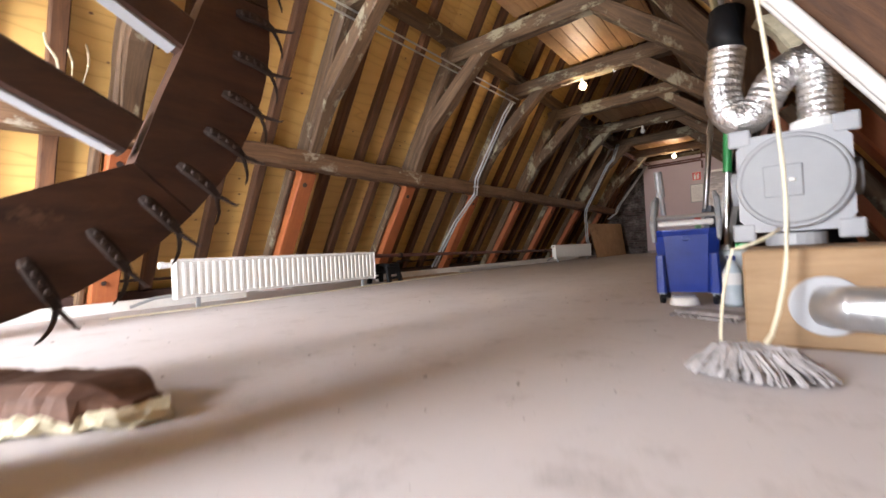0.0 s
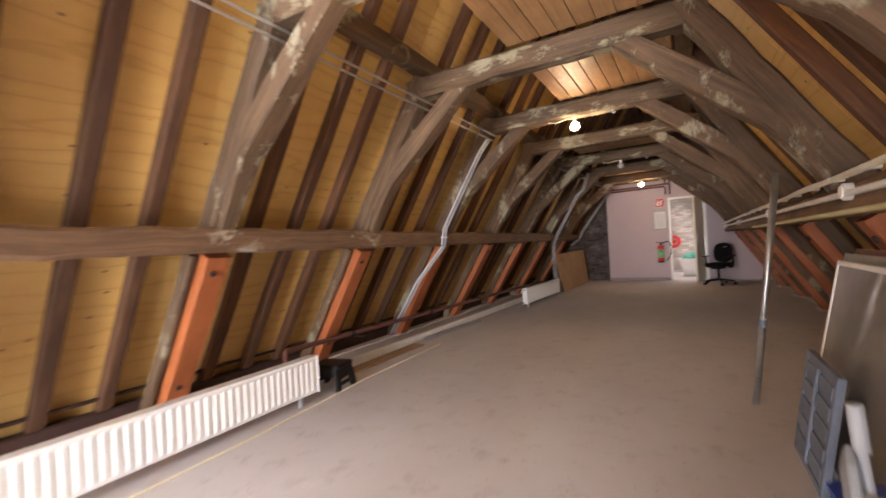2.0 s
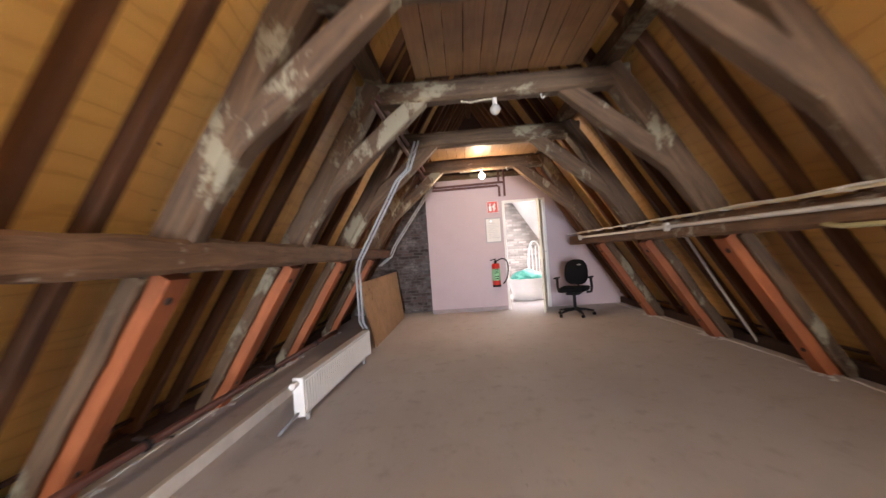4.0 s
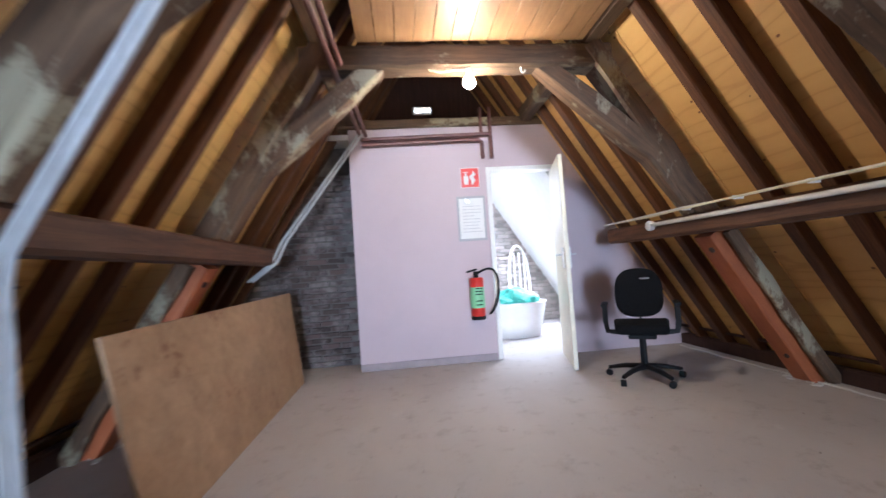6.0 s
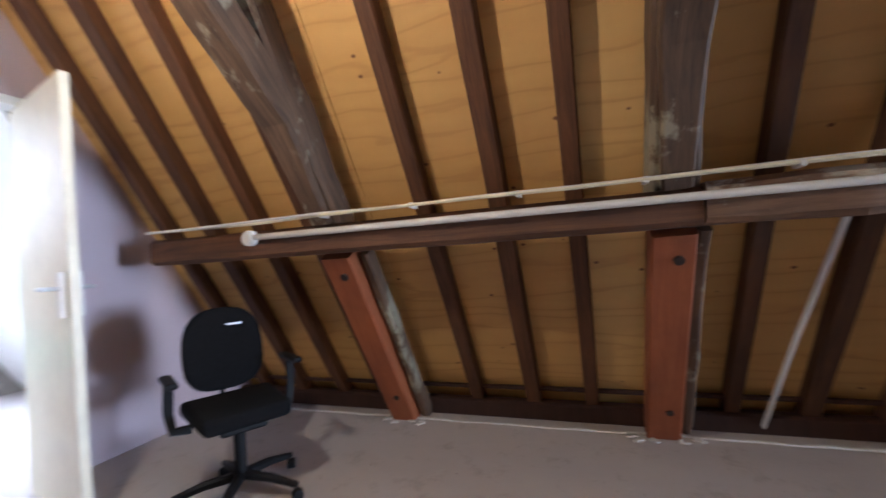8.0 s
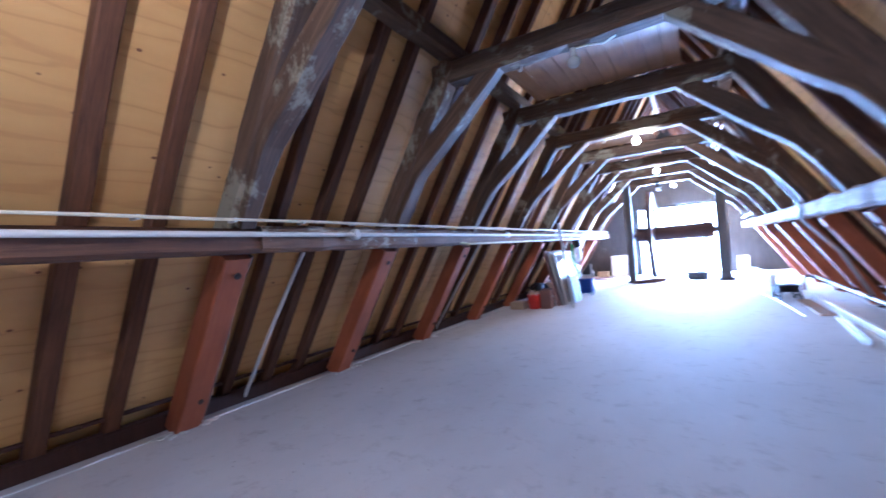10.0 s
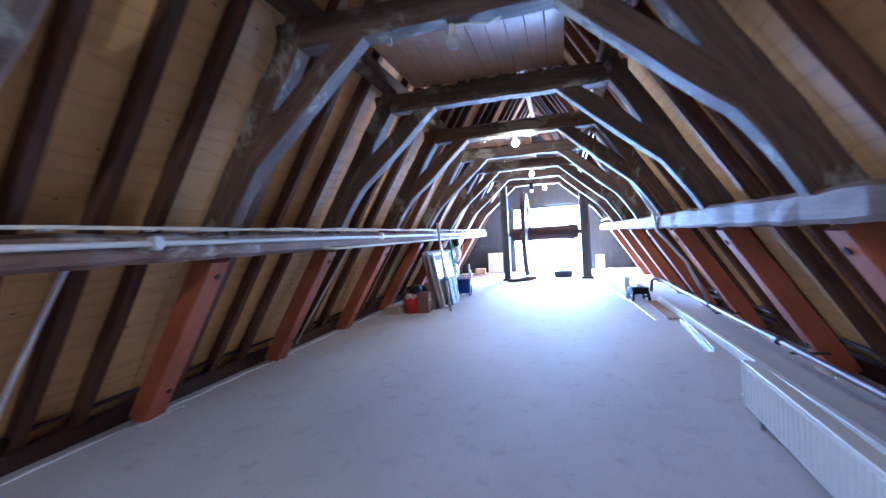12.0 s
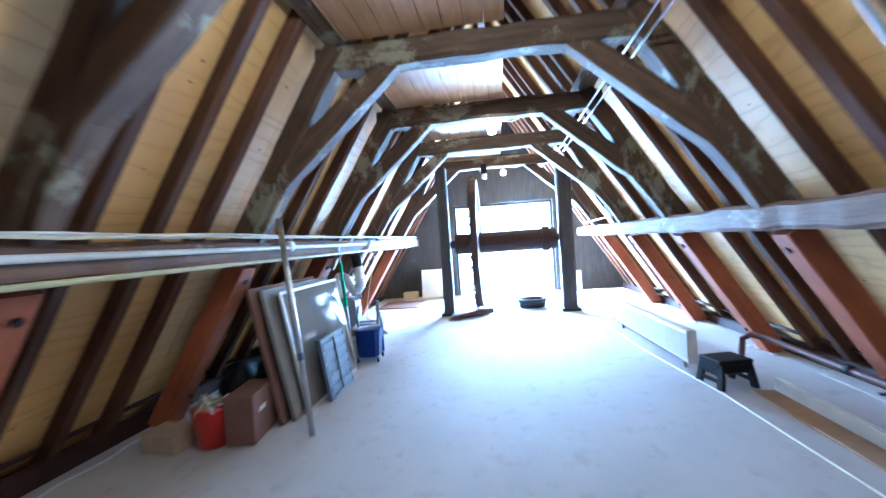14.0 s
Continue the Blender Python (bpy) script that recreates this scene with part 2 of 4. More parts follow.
def thing(name, at, label, category, group="", rz=0, kind=""):
    ob = new(name)
    ob.empty_display_size = 0.1
    ob.matrix_world = pose(*at, 0, 0, rz)
    return tagged(ob, label, category, group, kind)


def slab(size, m=None, bevel=0.004, seg=1, bm=None):
    """A box with softened edges, centred at m."""
    bm = bm or bmesh.new()
    made = bmesh.ops.create_cube(bm, size=1.0, matrix=(m or Matrix()) @ Matrix.Diagonal((*size, 1)))
    if bevel:
        edges = list({e for v in made["verts"] for e in v.link_edges})
        bmesh.ops.bevel(bm, geom=edges, offset=min(bevel, min(size) * 0.4), segments=seg, affect="EDGES", profile=0.5)
    return bm


def box_at(x0, x1, y0, y1, z0, z1, bevel=0.004, bm=None):
    return slab((x1 - x0, y1 - y0, z1 - z0), Matrix.Translation(((x0 + x1) / 2, (y0 + y1) / 2, (z0 + z1) / 2)), bevel, 1, bm)


def sweep(points, profile, up=(0, 0, 1), rough=0.0, bm=None, scales=None):
    """Carries a closed profile of (side, up) pairs along points; rough: unevenness in metres."""
    bm = bm or bmesh.new()
    pts = [Vector(p) for p in points]
    rings = []
    for i, p in enumerate(pts):
        d = (pts[min(i + 1, len(pts) - 1)] - pts[max(i - 1, 0)]).normalized()
        s = d.cross(Vector(up))
        s = s.normalized() if s.length > 1e-4 else Vector((1, 0, 0))
        u = s.cross(d)
        k = scales[i] if scales else 1.0
        ring = []
        for a, b in profile:
            q = p + s * a * k + u * b * k
            if rough:
                q += Vector(noise.noise_vector(q * 4.3)) * rough + Vector(noise.noise_vector(q * 17.0)) * rough * 0.4
            ring.append(bm.verts.new(q))
        rings.append(ring)
    n = len(profile)
    uv, run = bm.loops.layers.uv.verify(), 40 * noise.random()
    girth = [0.0]
    for j in range(n):
        a, b = profile[j], profile[(j + 1) % n]
        girth.append(girth[-1] + math.hypot(a[0] - b[0], a[1] - b[1]))
    for i, (r0, r1) in enumerate(zip(rings, rings[1:])):
        nxt = run + (pts[i + 1] - pts[i]).length
        for j in range(n):
            f = bm.faces.new((r0[j], r0[(j + 1) % n], r1[(j + 1) % n], r1[j]))
            for loop, value in zip(f.loops, ((run, girth[j]), (run, girth[j + 1]), (nxt, girth[j + 1]), (nxt, girth[j]))):
                loop[uv].uv = value
        run = nxt
    bm.faces.new(rings[0])
    bm.faces.new(rings[-1])
    return bm


def rect(w, h, c=0.012):
    a, b = w / 2, h / 2
    return [(-a + c, -b), (a - c, -b), (a, -b + c), (a, b - c), (a - c, b), (-a + c, b), (-a, b - c), (-a, -b + c)]


def ring_of(r, n=10):
    return [(r * math.cos(2 * math.pi * i / n), r * math.sin(2 * math.pi * i / n)) for i in range(n)]


def between(points, step=0.2):
    out = []
    for a, b in zip(points, points[1:]):
        a, b = Vector(a), Vector(b)
        k = max(1, int((b - a).length / step))
        out += [a.lerp(b, i / k) for i in range(k)]
    return out + [Vector(points[-1])]


def timber(points, w, h, up=(0, 0, 1), rough=0.012, step=0.18):
    return sweep(between(points, step), rect(w, h, min(w, h) * 0.14), up, rough)


def tube(points, r, n=10, up=(0.03, 0.05, 1), rough=0.0, bm=None):
    return sweep(points, ring_of(r, n), up, rough, bm)


def arc(p0, p1, p2, n=8):
    """A smooth bend from p0 to p2 that pulls towards p1."""
    a, b, c = Vector(p0), Vector(p1), Vector(p2)
    return [(1 - t) ** 2 * a + 2 * t * (1 - t) * b + t * t * c for t in (i / n for i in range(n + 1))]


def disc(r, depth, m=None, n=28, r2=None, bm=None, bevel=0.0):
    bm = bm or bmesh.new()
    made = bmesh.ops.create_cone(bm, cap_ends=True, segments=n, radius1=r, radius2=r if r2 is None else r2, depth=depth, matrix=m or Matrix())
    if bevel:
        edges = [e for e in {e for v in made["verts"] for e in v.link_edges} if len(e.link_faces) == 2 and any(len(f.verts) > 4 for f in e.link_faces)]
        bmesh.ops.bevel(bm, geom=edges, offset=bevel, segments=2, affect="EDGES", profile=0.5)
    return bm


def ball(r, m=None, bm=None, n=14):
    bm = bm or bmesh.new()
    bmesh.ops.create_uvsphere(bm, u_segments=n, v_segments=n // 2 + 2, radius=r, matrix=m or Matrix())
    return bm


def at(x, y, z, rx=0, ry=0, rz=0):
    return pose(x, y, z, rx, ry, rz)


# ---- the plan: y runs along the attic, x across it ----
BAY, FIRST = 1.47, -0.45
TRUSS = [FIRST + BAY * k for k in range(8)] + [11.44]
GABLE, PINK_Y, END = -2.55, 13.02, 16.2
SLOPE = 0.627


def face_x(z, x0):
    return x0 - SLOPE * z


RIDGE = 2.78 / SLOPE
TIE_Z = 2.43

# floor
bm = bmesh.new()
bmesh.ops.create_grid(bm, x_segments=1, y_segments=1, size=0.5, matrix=at(0, 6.8, 0) @ Matrix.Diagonal((6.4, 19.0, 1, 1)))
made = bmesh.ops.extrude_face_region(bm, geom=bm.faces[:])
bmesh.ops.translate(bm, vec=(0, 0, -0.2), verts=[v for v in made["geom"] if isinstance(v, bmesh.types.BMVert)])
tagged(link("floor", bm, FLOOR), "dusty pale grey attic floor with scuffs and grit", "floor", kind="structure")

# roof slopes: plywood sheets over rafters
for side, word in ((-1, "left"), (1, "right")):
    bm = bmesh.new()
    vs = [(face_x(z, 2.83) * side, y, z) for y, z in ((GABLE - 0.3, -0.2), (END + 0.3, -0.2), (END + 0.3, RIDGE + 0.05), (GABLE - 0.3, RIDGE + 0.05))]
    inner = [bm.verts.new(v) for v in vs]
    outer = [bm.verts.new((x + 0.2 * side, y, z)) for x, y, z in vs]
    bm.faces.new(inner), bm.faces.new(outer)
    for i in range(4):
        bm.faces.new((inner[i], inner[(i + 1) % 4], outer[(i + 1) % 4], outer[i]))
    roof = tagged(link("roof_slope_" + word, bm, RAFTER), "steep timber roof slope lined with plywood behind rafters", "roof", kind="structure")
    # sheets in two heights, a small gap between them
    levels = [(-0.1, 1.25), (1.254, 2.66), (2.664, RIDGE)]
    y = FIRST - 2 * BAY
    while y < END:
        for z0, z1 in levels:
            corners = [(face_x(z, 2.80) * side, yy, z) for yy, z in ((y + 0.002, z0), (y + BAY - 0.002, z0), (y + BAY - 0.002, z1), (y + 0.002, z1))]
            bm = bmesh.new()
            a = [bm.verts.new(c) for c in corners]
            b = [bm.verts.new((c[0] + 0.03 * side, c[1], c[2])) for c in corners]
            bm.faces.new(a)
            for i in range(4):
                bm.faces.new((a[i], a[(i + 1) % 4], b[(i + 1) % 4], b[i]))
            part("plywood_panel", bm, PLY, roof)
        y += BAY
    k = 0
    y = FIRST - BAY * 1.25
    while y < END:
        if abs(((y - FIRST) / BAY) - round((y - FIRST) / BAY)) > 0.1 or y > TRUSS[8] + 0.1 or y < FIRST - 0.2:
            w = random.uniform(0.070, 0.098)
            off, lean = random.uniform(-0.02, 0.02), random.uniform(-0.03, 0.03)
            x0 = 2.748
            a = (face_x(-0.05, x0) * side, y + off, -0.05)
            b = (face_x(RIDGE - 0.1, x0) * side, y + off + lean, RIDGE - 0.1)
            part("rafter", sweep(between([a, b], 0.45), rect(0.09, w, 0.008), (0, 1, 0), 0.005), RAFTER, roof)
        y += BAY / 4
    # dark sole plate, a batten above it
    part("sole_plate", timber([(2.66 * side, GABLE, 0.05), (2.66 * side, PINK_Y, 0.05)], 0.10, 0.12, (0, 0, 1), 0.006, 0.6), DARKWOOD, roof, "dark wooden sole plate along the eaves")
    part("batten", timber([(2.63 * side, GABLE, 0.20), (2.63 * side, PINK_Y, 0.20)], 0.03, 0.025, (0, 0, 1), 0.004, 0.6), DARKWOOD, roof)
    # purlins: old oak, a newer length at the far end
    pur = PURLIN
    tagged(link("purlin_" + word, timber([(1.735 * side, -1.95, 1.245), (1.735 * side, 9.75, 1.245)], 0.20, 0.165, (0, 0, 1), 0.016, 0.16), pur), "long rough oak purlin with flaking grey limewash", "beam", kind="structure")
    tagged(link("purlin_extension_" + word, timber([(1.735 * side, 9.755, 1.235), (1.735 * side, 12.65, 1.235)], 0.18, 0.15, (0, 0, 1), 0.004, 0.3), RAFTER), "newer brown pine purlin length near the partition", "beam", kind="structure")
    tagged(link("upper_plate_" + word, timber([(0.98 * side, GABLE, 2.69), (0.98 * side, PINK_Y, 2.69)], 0.14, 0.15, (0, 0, 1), 0.01, 0.3), OAK), "dark upper plate lying on the tie beam ends", "beam", kind="structure")


def truss(y, index):
    t = thing("roof_truss", (0, 0, 0), "old oak roof truss with curved braces and red-painted legs", "roof truss", "roof trusses")
    part("tie_beam", timber([(-1.12, y, TIE_Z + 0.085), (1.12, y, TIE_Z + 0.085)], 0.17, 0.175, (0, 0, 1), 0.014, 0.14), OAK, t)
    for side in (-1, 1):
        foot, top = (face_x(-0.0, 2.545) * side, y, 0.0), (face_x(1.17, 2.545) * side, y, 1.17)
        leg = part("leg", sweep(between([foot, top], 0.25), rect(0.155, 0.17, 0.008), (0, 1, 0), 0.004), ORANGE, t, "red-orange painted inclined leg")
        for z, r in ((1.03, 0.022), (0.2, 0.018)):
            part("bolt", disc(r, 0.02, at(face_x(z, 2.452) * side, y - 0.02, z, 0, 90 - 32 * side, 0), 10), IRON, leg)
        part("sister_post", sweep(between([(face_x(0, 2.60) * side, y - 0.125, 0), (face_x(1.17, 2.60) * side, y - 0.125, 1.17)], 0.15), rect(0.10, 0.055, 0.012), (0, 1, 0), 0.014), OAK_UP, t, "grey limewashed old post behind the leg")
        part("upper_leg", sweep(between([(face_x(1.3, 2.60) * side, y, 1.3), (face_x(2.6, 2.60) * side, y, 2.6)], 0.15), rect(0.16, 0.18, 0.02), (0, 1, 0), 0.014), OAK_UP, t)
        inner = [(1.68 * side, y, 1.33), (1.40 * side, y, 1.78), (0.47 * side, y, 2.575)]
        pts = arc(inner[0], (1.55 * side, y, 1.58), inner[1], 4)[:-1] + between([inner[1], inner[2]], 0.14)
        n = len(pts)
        sc = [0.66 + 0.38 * math.sin(math.pi * min(1, (i + 0.3) / n)) for i in range(n)]
        part("brace", sweep(pts, rect(0.15, 0.15, 0.012), (0, 1, 0), 0.008, scales=sc), OAK_UP, t)
    return t


for i, y in enumerate(TRUSS):
    truss(y, i)

# ridge beam, collar struts above the ties
tagged(link("ridge_beam", timber([(0, GABLE, RIDGE - 0.22), (0, END, RIDGE - 0.22)], 0.1, 0.16, (0, 0, 1), 0.008, 0.5), RAFTER), "dark ridge beam under the roof peak", "beam", kind="structure")


# plank ceilings on some bays
def planks(x0, x1, y0, y1, word):
    bm = bmesh.new()
    x = x0
    while x < x1 - 0.02:
        w = min(0.13, x1 - x)
        box_at(x + 0.002, x + w - 0.002, y0, y1, 2.612, 2.63, 0.002, bm)
        x += 0.13
    tagged(link("ceiling_" + word, bm, PLANK), "varnished pine plank ceiling resting on the tie beams", "ceiling", kind="structure")


for k, (i, x0, x1) in enumerate([(0, -0.17, 0.9), (1, -0.17, 0.9), (2, -0.17, 0.9), (3, -0.17, 0.9), (5, -0.62, 0.72), (7, -0.72, 0.9)]):
    planks(x0, x1, TRUSS[i] + 0.09, TRUSS[i + 1] - 0.09, "abcdef"[k])


# ---- gable with the hoisting hatch ----
def gable_wall(name, y, opening, label, mat=BRICK, thick=0.28):
    x0, x1, z0, z1 = opening
    bm = bmesh.new()
    for xa, xb, za, zb in ((-3.1, x0, -0.1, z1), (x1, 3.1, -0.1, z1), (-3.1, 3.1, z1, RIDGE + 0.3)) + (((x0, x1, -0.1, z0),) if z0 > 0.01 else ()):
        box_at(xa, xb, y - thick, y, za, zb, 0, bm)
    return tagged(link(name, bm, mat), label, "wall", kind="structure")


# The gable takes the same near-black wood colour as the hoist posts.
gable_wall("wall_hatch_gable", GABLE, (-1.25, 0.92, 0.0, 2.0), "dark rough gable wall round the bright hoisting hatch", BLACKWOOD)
frame_t = tagged(thing("hatch_frame", (0, GABLE, 0), "timber frame of the open hoisting hatch", "window", kind="structure"), kind="structure")
for xa, xb, za, zb in ((-1.25, -1.20, 0.0, 2.0), (0.87, 0.92, 0.0, 2.0), (-1.20, 0.87, 1.94, 2.0)):
    part("frame_member", box_at(xa, xb, -0.2, -0.08, za, zb, 0.006), BLACKWOOD, frame_t)
pane = part("pane", box_at(-1.198, -1.02, -0.15, -0.14, 0.01, 1.938, 0), CLEAR, frame_t)
pane.visible_shadow = False
tagged(link("wall_end_gable", box_at(-3.1, 3.1, END, END + 0.25, -0.1, RIDGE + 0.2, 0), MORTAR), "end gable wall of the attic", "wall", kind="structure")

# pale distance beyond the hatch
bm = bmesh.new()
bmesh.ops.create_grid(bm, x_segments=1, y_segments=1, size=0.5, matrix=at(0, -60, 10, 90, 0, 0) @ Matrix.Diagonal((160, 90, 1, 1)))
tagged(link("backdrop", bm, glow("bright_sky", (0.86, 0.95, 1.0), 10.0)), "bright hazy sky beyond the hatch", "sky", kind="structure")


# ---- partition with the door, stairwell behind it ----
DX0, DX1, DZ = 0.535, 1.26, 2.06
bm = bmesh.new()
Y0, Y1 = PINK_Y, PINK_Y + 0.1
box_at(-0.99, DX0 - 0.05, Y0, Y1, 0, 2.575, 0.002, bm)
box_at(DX0 - 0.05, DX1 + 0.05, Y0, Y1, DZ + 0.05, 2.575, 0.002, bm)
vs = [(DX1 + 0.05, 0), (2.85, 0), (face_x(2.575, 2.85), 2.575), (DX1 + 0.05, 2.575)]
if face_x(2.575, 2.85) < DX1 + 0.05:
    vs = [(DX1 + 0.05, 0), (2.85, 0), (DX1 + 0.05, (2.85 - DX1 - 0.05) / SLOPE)]
a = [bm.verts.new((x, Y0, z)) for x, z in vs]
b = [bm.verts.new((x, Y1, z)) for x, z in vs]
bm.faces.new(a), bm.faces.new(b)
for i in range(len(vs)):
    bm.faces.new((a[i], a[(i + 1) % len(vs)], b[(i + 1) % len(vs)], b[i]))
tagged(link("wall_partition", bm, PINK), "pale pink painted board partition across the attic", "wall", kind="structure")
tagged(link("wall_partition_cap", timber([(-1.1, PINK_Y + 0.05, 2.63), (1.25, PINK_Y + 0.05, 2.63)], 0.12, 0.10, (0, 0, 1), 0.006, 0.2), OAK), "dark beam on top of the partition", "beam", kind="structure")
tagged(link("baseboard", box_at(-0.99, 0.47, PINK_Y - 0.022, PINK_Y - 0.001, 0, 0.075, 0.004), plain("mauve_skirting", (0.30, 0.25, 0.26), 0.6)), "mauve-grey painted skirting board along the partition", "baseboard", kind="structure")
# The loft here is only an unlit void; this dark sheet is added for it.
tagged(link("loft_screen", box_at(-1.6, 1.6, 14.2, 14.25, 2.56, RIDGE, 0), DARKWOOD), "dark sheet added in place of the unlit loft void above the partition", "wall", kind="structure")
# Ceiling added to keep stairwell light out of the loft.
tagged(link("ceiling_stairwell", box_at(-2.4, 2.4, Y1, END, 2.5, 2.56, 0), PLASTER), "white ceiling of the stairwell", "ceiling", kind="structure")
bm = bmesh.new()
vs = [(0.93, Y1 + 0.01, 2.5), (0.93, END, 2.5), (2.5, END, 0.0), (2.5, Y1 + 0.01, 0.0)]
f = bm.faces.new([bm.verts.new(v) for v in vs])
ex = bmesh.ops.extrude_face_region(bm, geom=[f])
bmesh.ops.translate(bm, vec=(0.02, 0, 0.03), verts=[v for v in ex["geom"] if isinstance(v, bmesh.types.BMVert)])
sl = tagged(link("ceiling_slope", bm, PLASTER), "white sloping plaster ceiling of the stairwell", "ceiling", kind="structure")

door_frame = tagged(thing("door_frame", (0, 0, 0), "cream painted door frame in the pink partition", "door frame"), kind="structure")
for x0, x1, z0, z1 in ((DX0 - 0.05, DX0, 0, DZ + 0.05), (DX1, DX1 + 0.05, 0, DZ + 0.05), (DX0, DX1, DZ, DZ + 0.05)):
    part("jamb", box_at(x0, x1, PINK_Y - 0.015, Y1 + 0.01, z0, z1, 0.005), WHITE, door_frame)
door = tagged(thing("door_1", (DX1 - 0.01, PINK_Y - 0.005, 0), "cream painted door standing open into the attic", "door", rz=-104), kind="structure")
part("leaf", box_at(0.0, 0.76, -0.045, -0.005, 0.008, 2.03, 0.004), CREAM, door)
for yy in (-0.062, 0.012):
    plate = part("handle_plate", box_at(0.68, 0.715, yy - 0.004 if yy < 0 else yy - 0.016, yy + 0.016 if yy < 0 else yy + 0.004, 0.95, 1.15, 0.003), WHITEPVC, door, "white handle plate")
    part("handle", tube([(0.70, yy, 1.08), (0.70, yy + math.copysign(0.045, yy), 1.08), (0.60, yy + math.copysign(0.05, yy), 1.08)], 0.009, 8), STEEL, plate)


def bricks(parent, x0, x1, z0, z1, y, mat, keep, limit=300):
    me = bpy.data.meshes.new("brick")
    b = slab((0.205, 0.05, 0.052), None, 0.006)
    b.to_mesh(me)
    b.free()
    me.materials.append(mat)
    n, row = 0, 0
    z = z0
    while z < z1:
        x = x0 + (0.108 if row % 2 else 0)
        while x < x1:
            if keep(x, z) and n < limit:
                ob = new("brick", me)
                ob.parent = parent
                ob.matrix_basis = pose(x + random.uniform(-0.012, 0.012), y + random.uniform(-0.007, 0.007), z + random.uniform(-0.004, 0.004), random.uniform(-2, 2), random.uniform(-1.6, 1.6), random.uniform(-2, 2)) @ Matrix.Diagonal((random.uniform(0.86, 1.05), 1, random.uniform(0.88, 1.06), 1))
                n += 1
            x += 0.217
        z += 0.064
        row += 1


side_wall = tagged(link("wall_brick_side", box_at(-2.9, -0.99, 13.42, 13.7, 0, 2.6, 0), SOOT), "sooty brick wall beside the partition", "wall", kind="structure")
tagged(link("wall_return", box_at(-0.99, -0.93, Y1, 13.7, 0, 2.56, 0), PINK), "short return of the pink partition", "wall", kind="structure")
well = tagged(link("wall_stairwell", box_at(-0.9, 2.6, 15.75, END, 0, 2.5, 0), MORTAR), "brick stairwell wall seen through the doorway", "wall", kind="structure")
tagged(link("wall_stairwell_side", box_at(-0.05, 0.0, 13.13, 15.75, 0, 2.5, 0), PLASTER), "white stairwell side wall", "wall", kind="structure")

# the fire sign: red square with white pictograms
sign = thing("fire_sign", (0.305, PINK_Y - 0.002, 2.0), "red and white fire extinguisher sign on the partition", "sign")
part("plate", box_at(-0.098, 0.098, -0.004, 0, -0.105, 0.105, 0.001), SIGNRED, sign)
part("border", box_at(-0.105, 0.105, -0.002, 0.001, -0.112, 0.112, 0.001), PAPER, sign)
bm = box_at(-0.07, -0.02, -0.006, -0.004, -0.075, 0.02, 0.001)
box_at(-0.055, -0.035, -0.006, -0.004, 0.025, 0.05, 0.001, bm), box_at(-0.07, -0.02, -0.006, -0.004, 0.055, 0.065, 0.001, bm)
part("extinguisher_symbol", bm, PAPER, sign)
bm = sweep([(0.02, -0.005, -0.075), (0.035, -0.005, -0.03), (0.015, -0.005, 0.01), (0.045, -0.005, 0.04), (0.04, -0.005, 0.075)], rect(0.035, 0.002, 0.0005), (0, 1, 0), scales=[0.6, 1.3, 1.4, 1.0, 0.2])
part("flame_symbol", bm, PAPER, sign)
notice = thing("notice_frame", (0.295, PINK_Y - 0.003, 1.55), "framed white notice sheet hanging on the partition", "notice")
part("frame", slab((0.315, 0.012, 0.49), at(0, 0, 0), 0.003), PALEGREY, notice)
part("sheet", box_at(-0.135, 0.135, -0.008, -0.0065, -0.22, 0.22, 0), PAPER, notice)
for i in range(9):
    part("text_bar", box_at(-0.10, random.uniform(0.02, 0.11), -0.0095, -0.0085, 0.13 - i * 0.035, 0.137 - i * 0.035, 0), PRINT, notice)
part("clip", slab((0.06, 0.015, 0.05), at(-0.04, -0.012, 0.19), 0.004), STEEL, notice)

ext = thing("fire_extinguisher", (0.28, PINK_Y - 0.09, 0.46), "red fire extinguisher with green label and black hose", "extinguisher")
part("bracket", box_at(-0.03, 0.03, 0.06, 0.088, 0.1, 0.4, 0.004), BLACK, ext)
part("cylinder", disc(0.075, 0.42, at(0, 0, 0.235), 24, bevel=0.02), RED, ext, smooth=True)
part("base_ring", disc(0.078, 0.04, at(0, 0, 0.02), 24, bevel=0.005), BLACK, ext)
part("label", disc(0.0765, 0.22, at(0, 0, 0.235), 24), LABELG, ext, "green label with plain text bars")
for z in (0.33, 0.30, 0.27, 0.20, 0.16):
    part("text_bar", box_at(-0.03, 0.04, -0.079, -0.0755, z - 0.006, z + 0.006, 0), BLACK, ext)
part("valve", disc(0.025, 0.07, at(0, 0, 0.475), 14, bevel=0.006), BLACK, ext)
part("lever", slab((0.12, 0.025, 0.02), at(-0.045, 0, 0.52, 0, -12, 0), 0.005), BLACK, ext)
hose = arc((0.02, 0, 0.49), (0.24, -0.02, 0.62), (0.235, -0.02, 0.34), 10) + arc((0.235, -0.02, 0.34), (0.23, -0.02, 0.14), (0.12, -0.03, 0.05), 8)[1:]
part("hose", tube(hose, 0.012, 8), BLACK, ext, smooth=True)


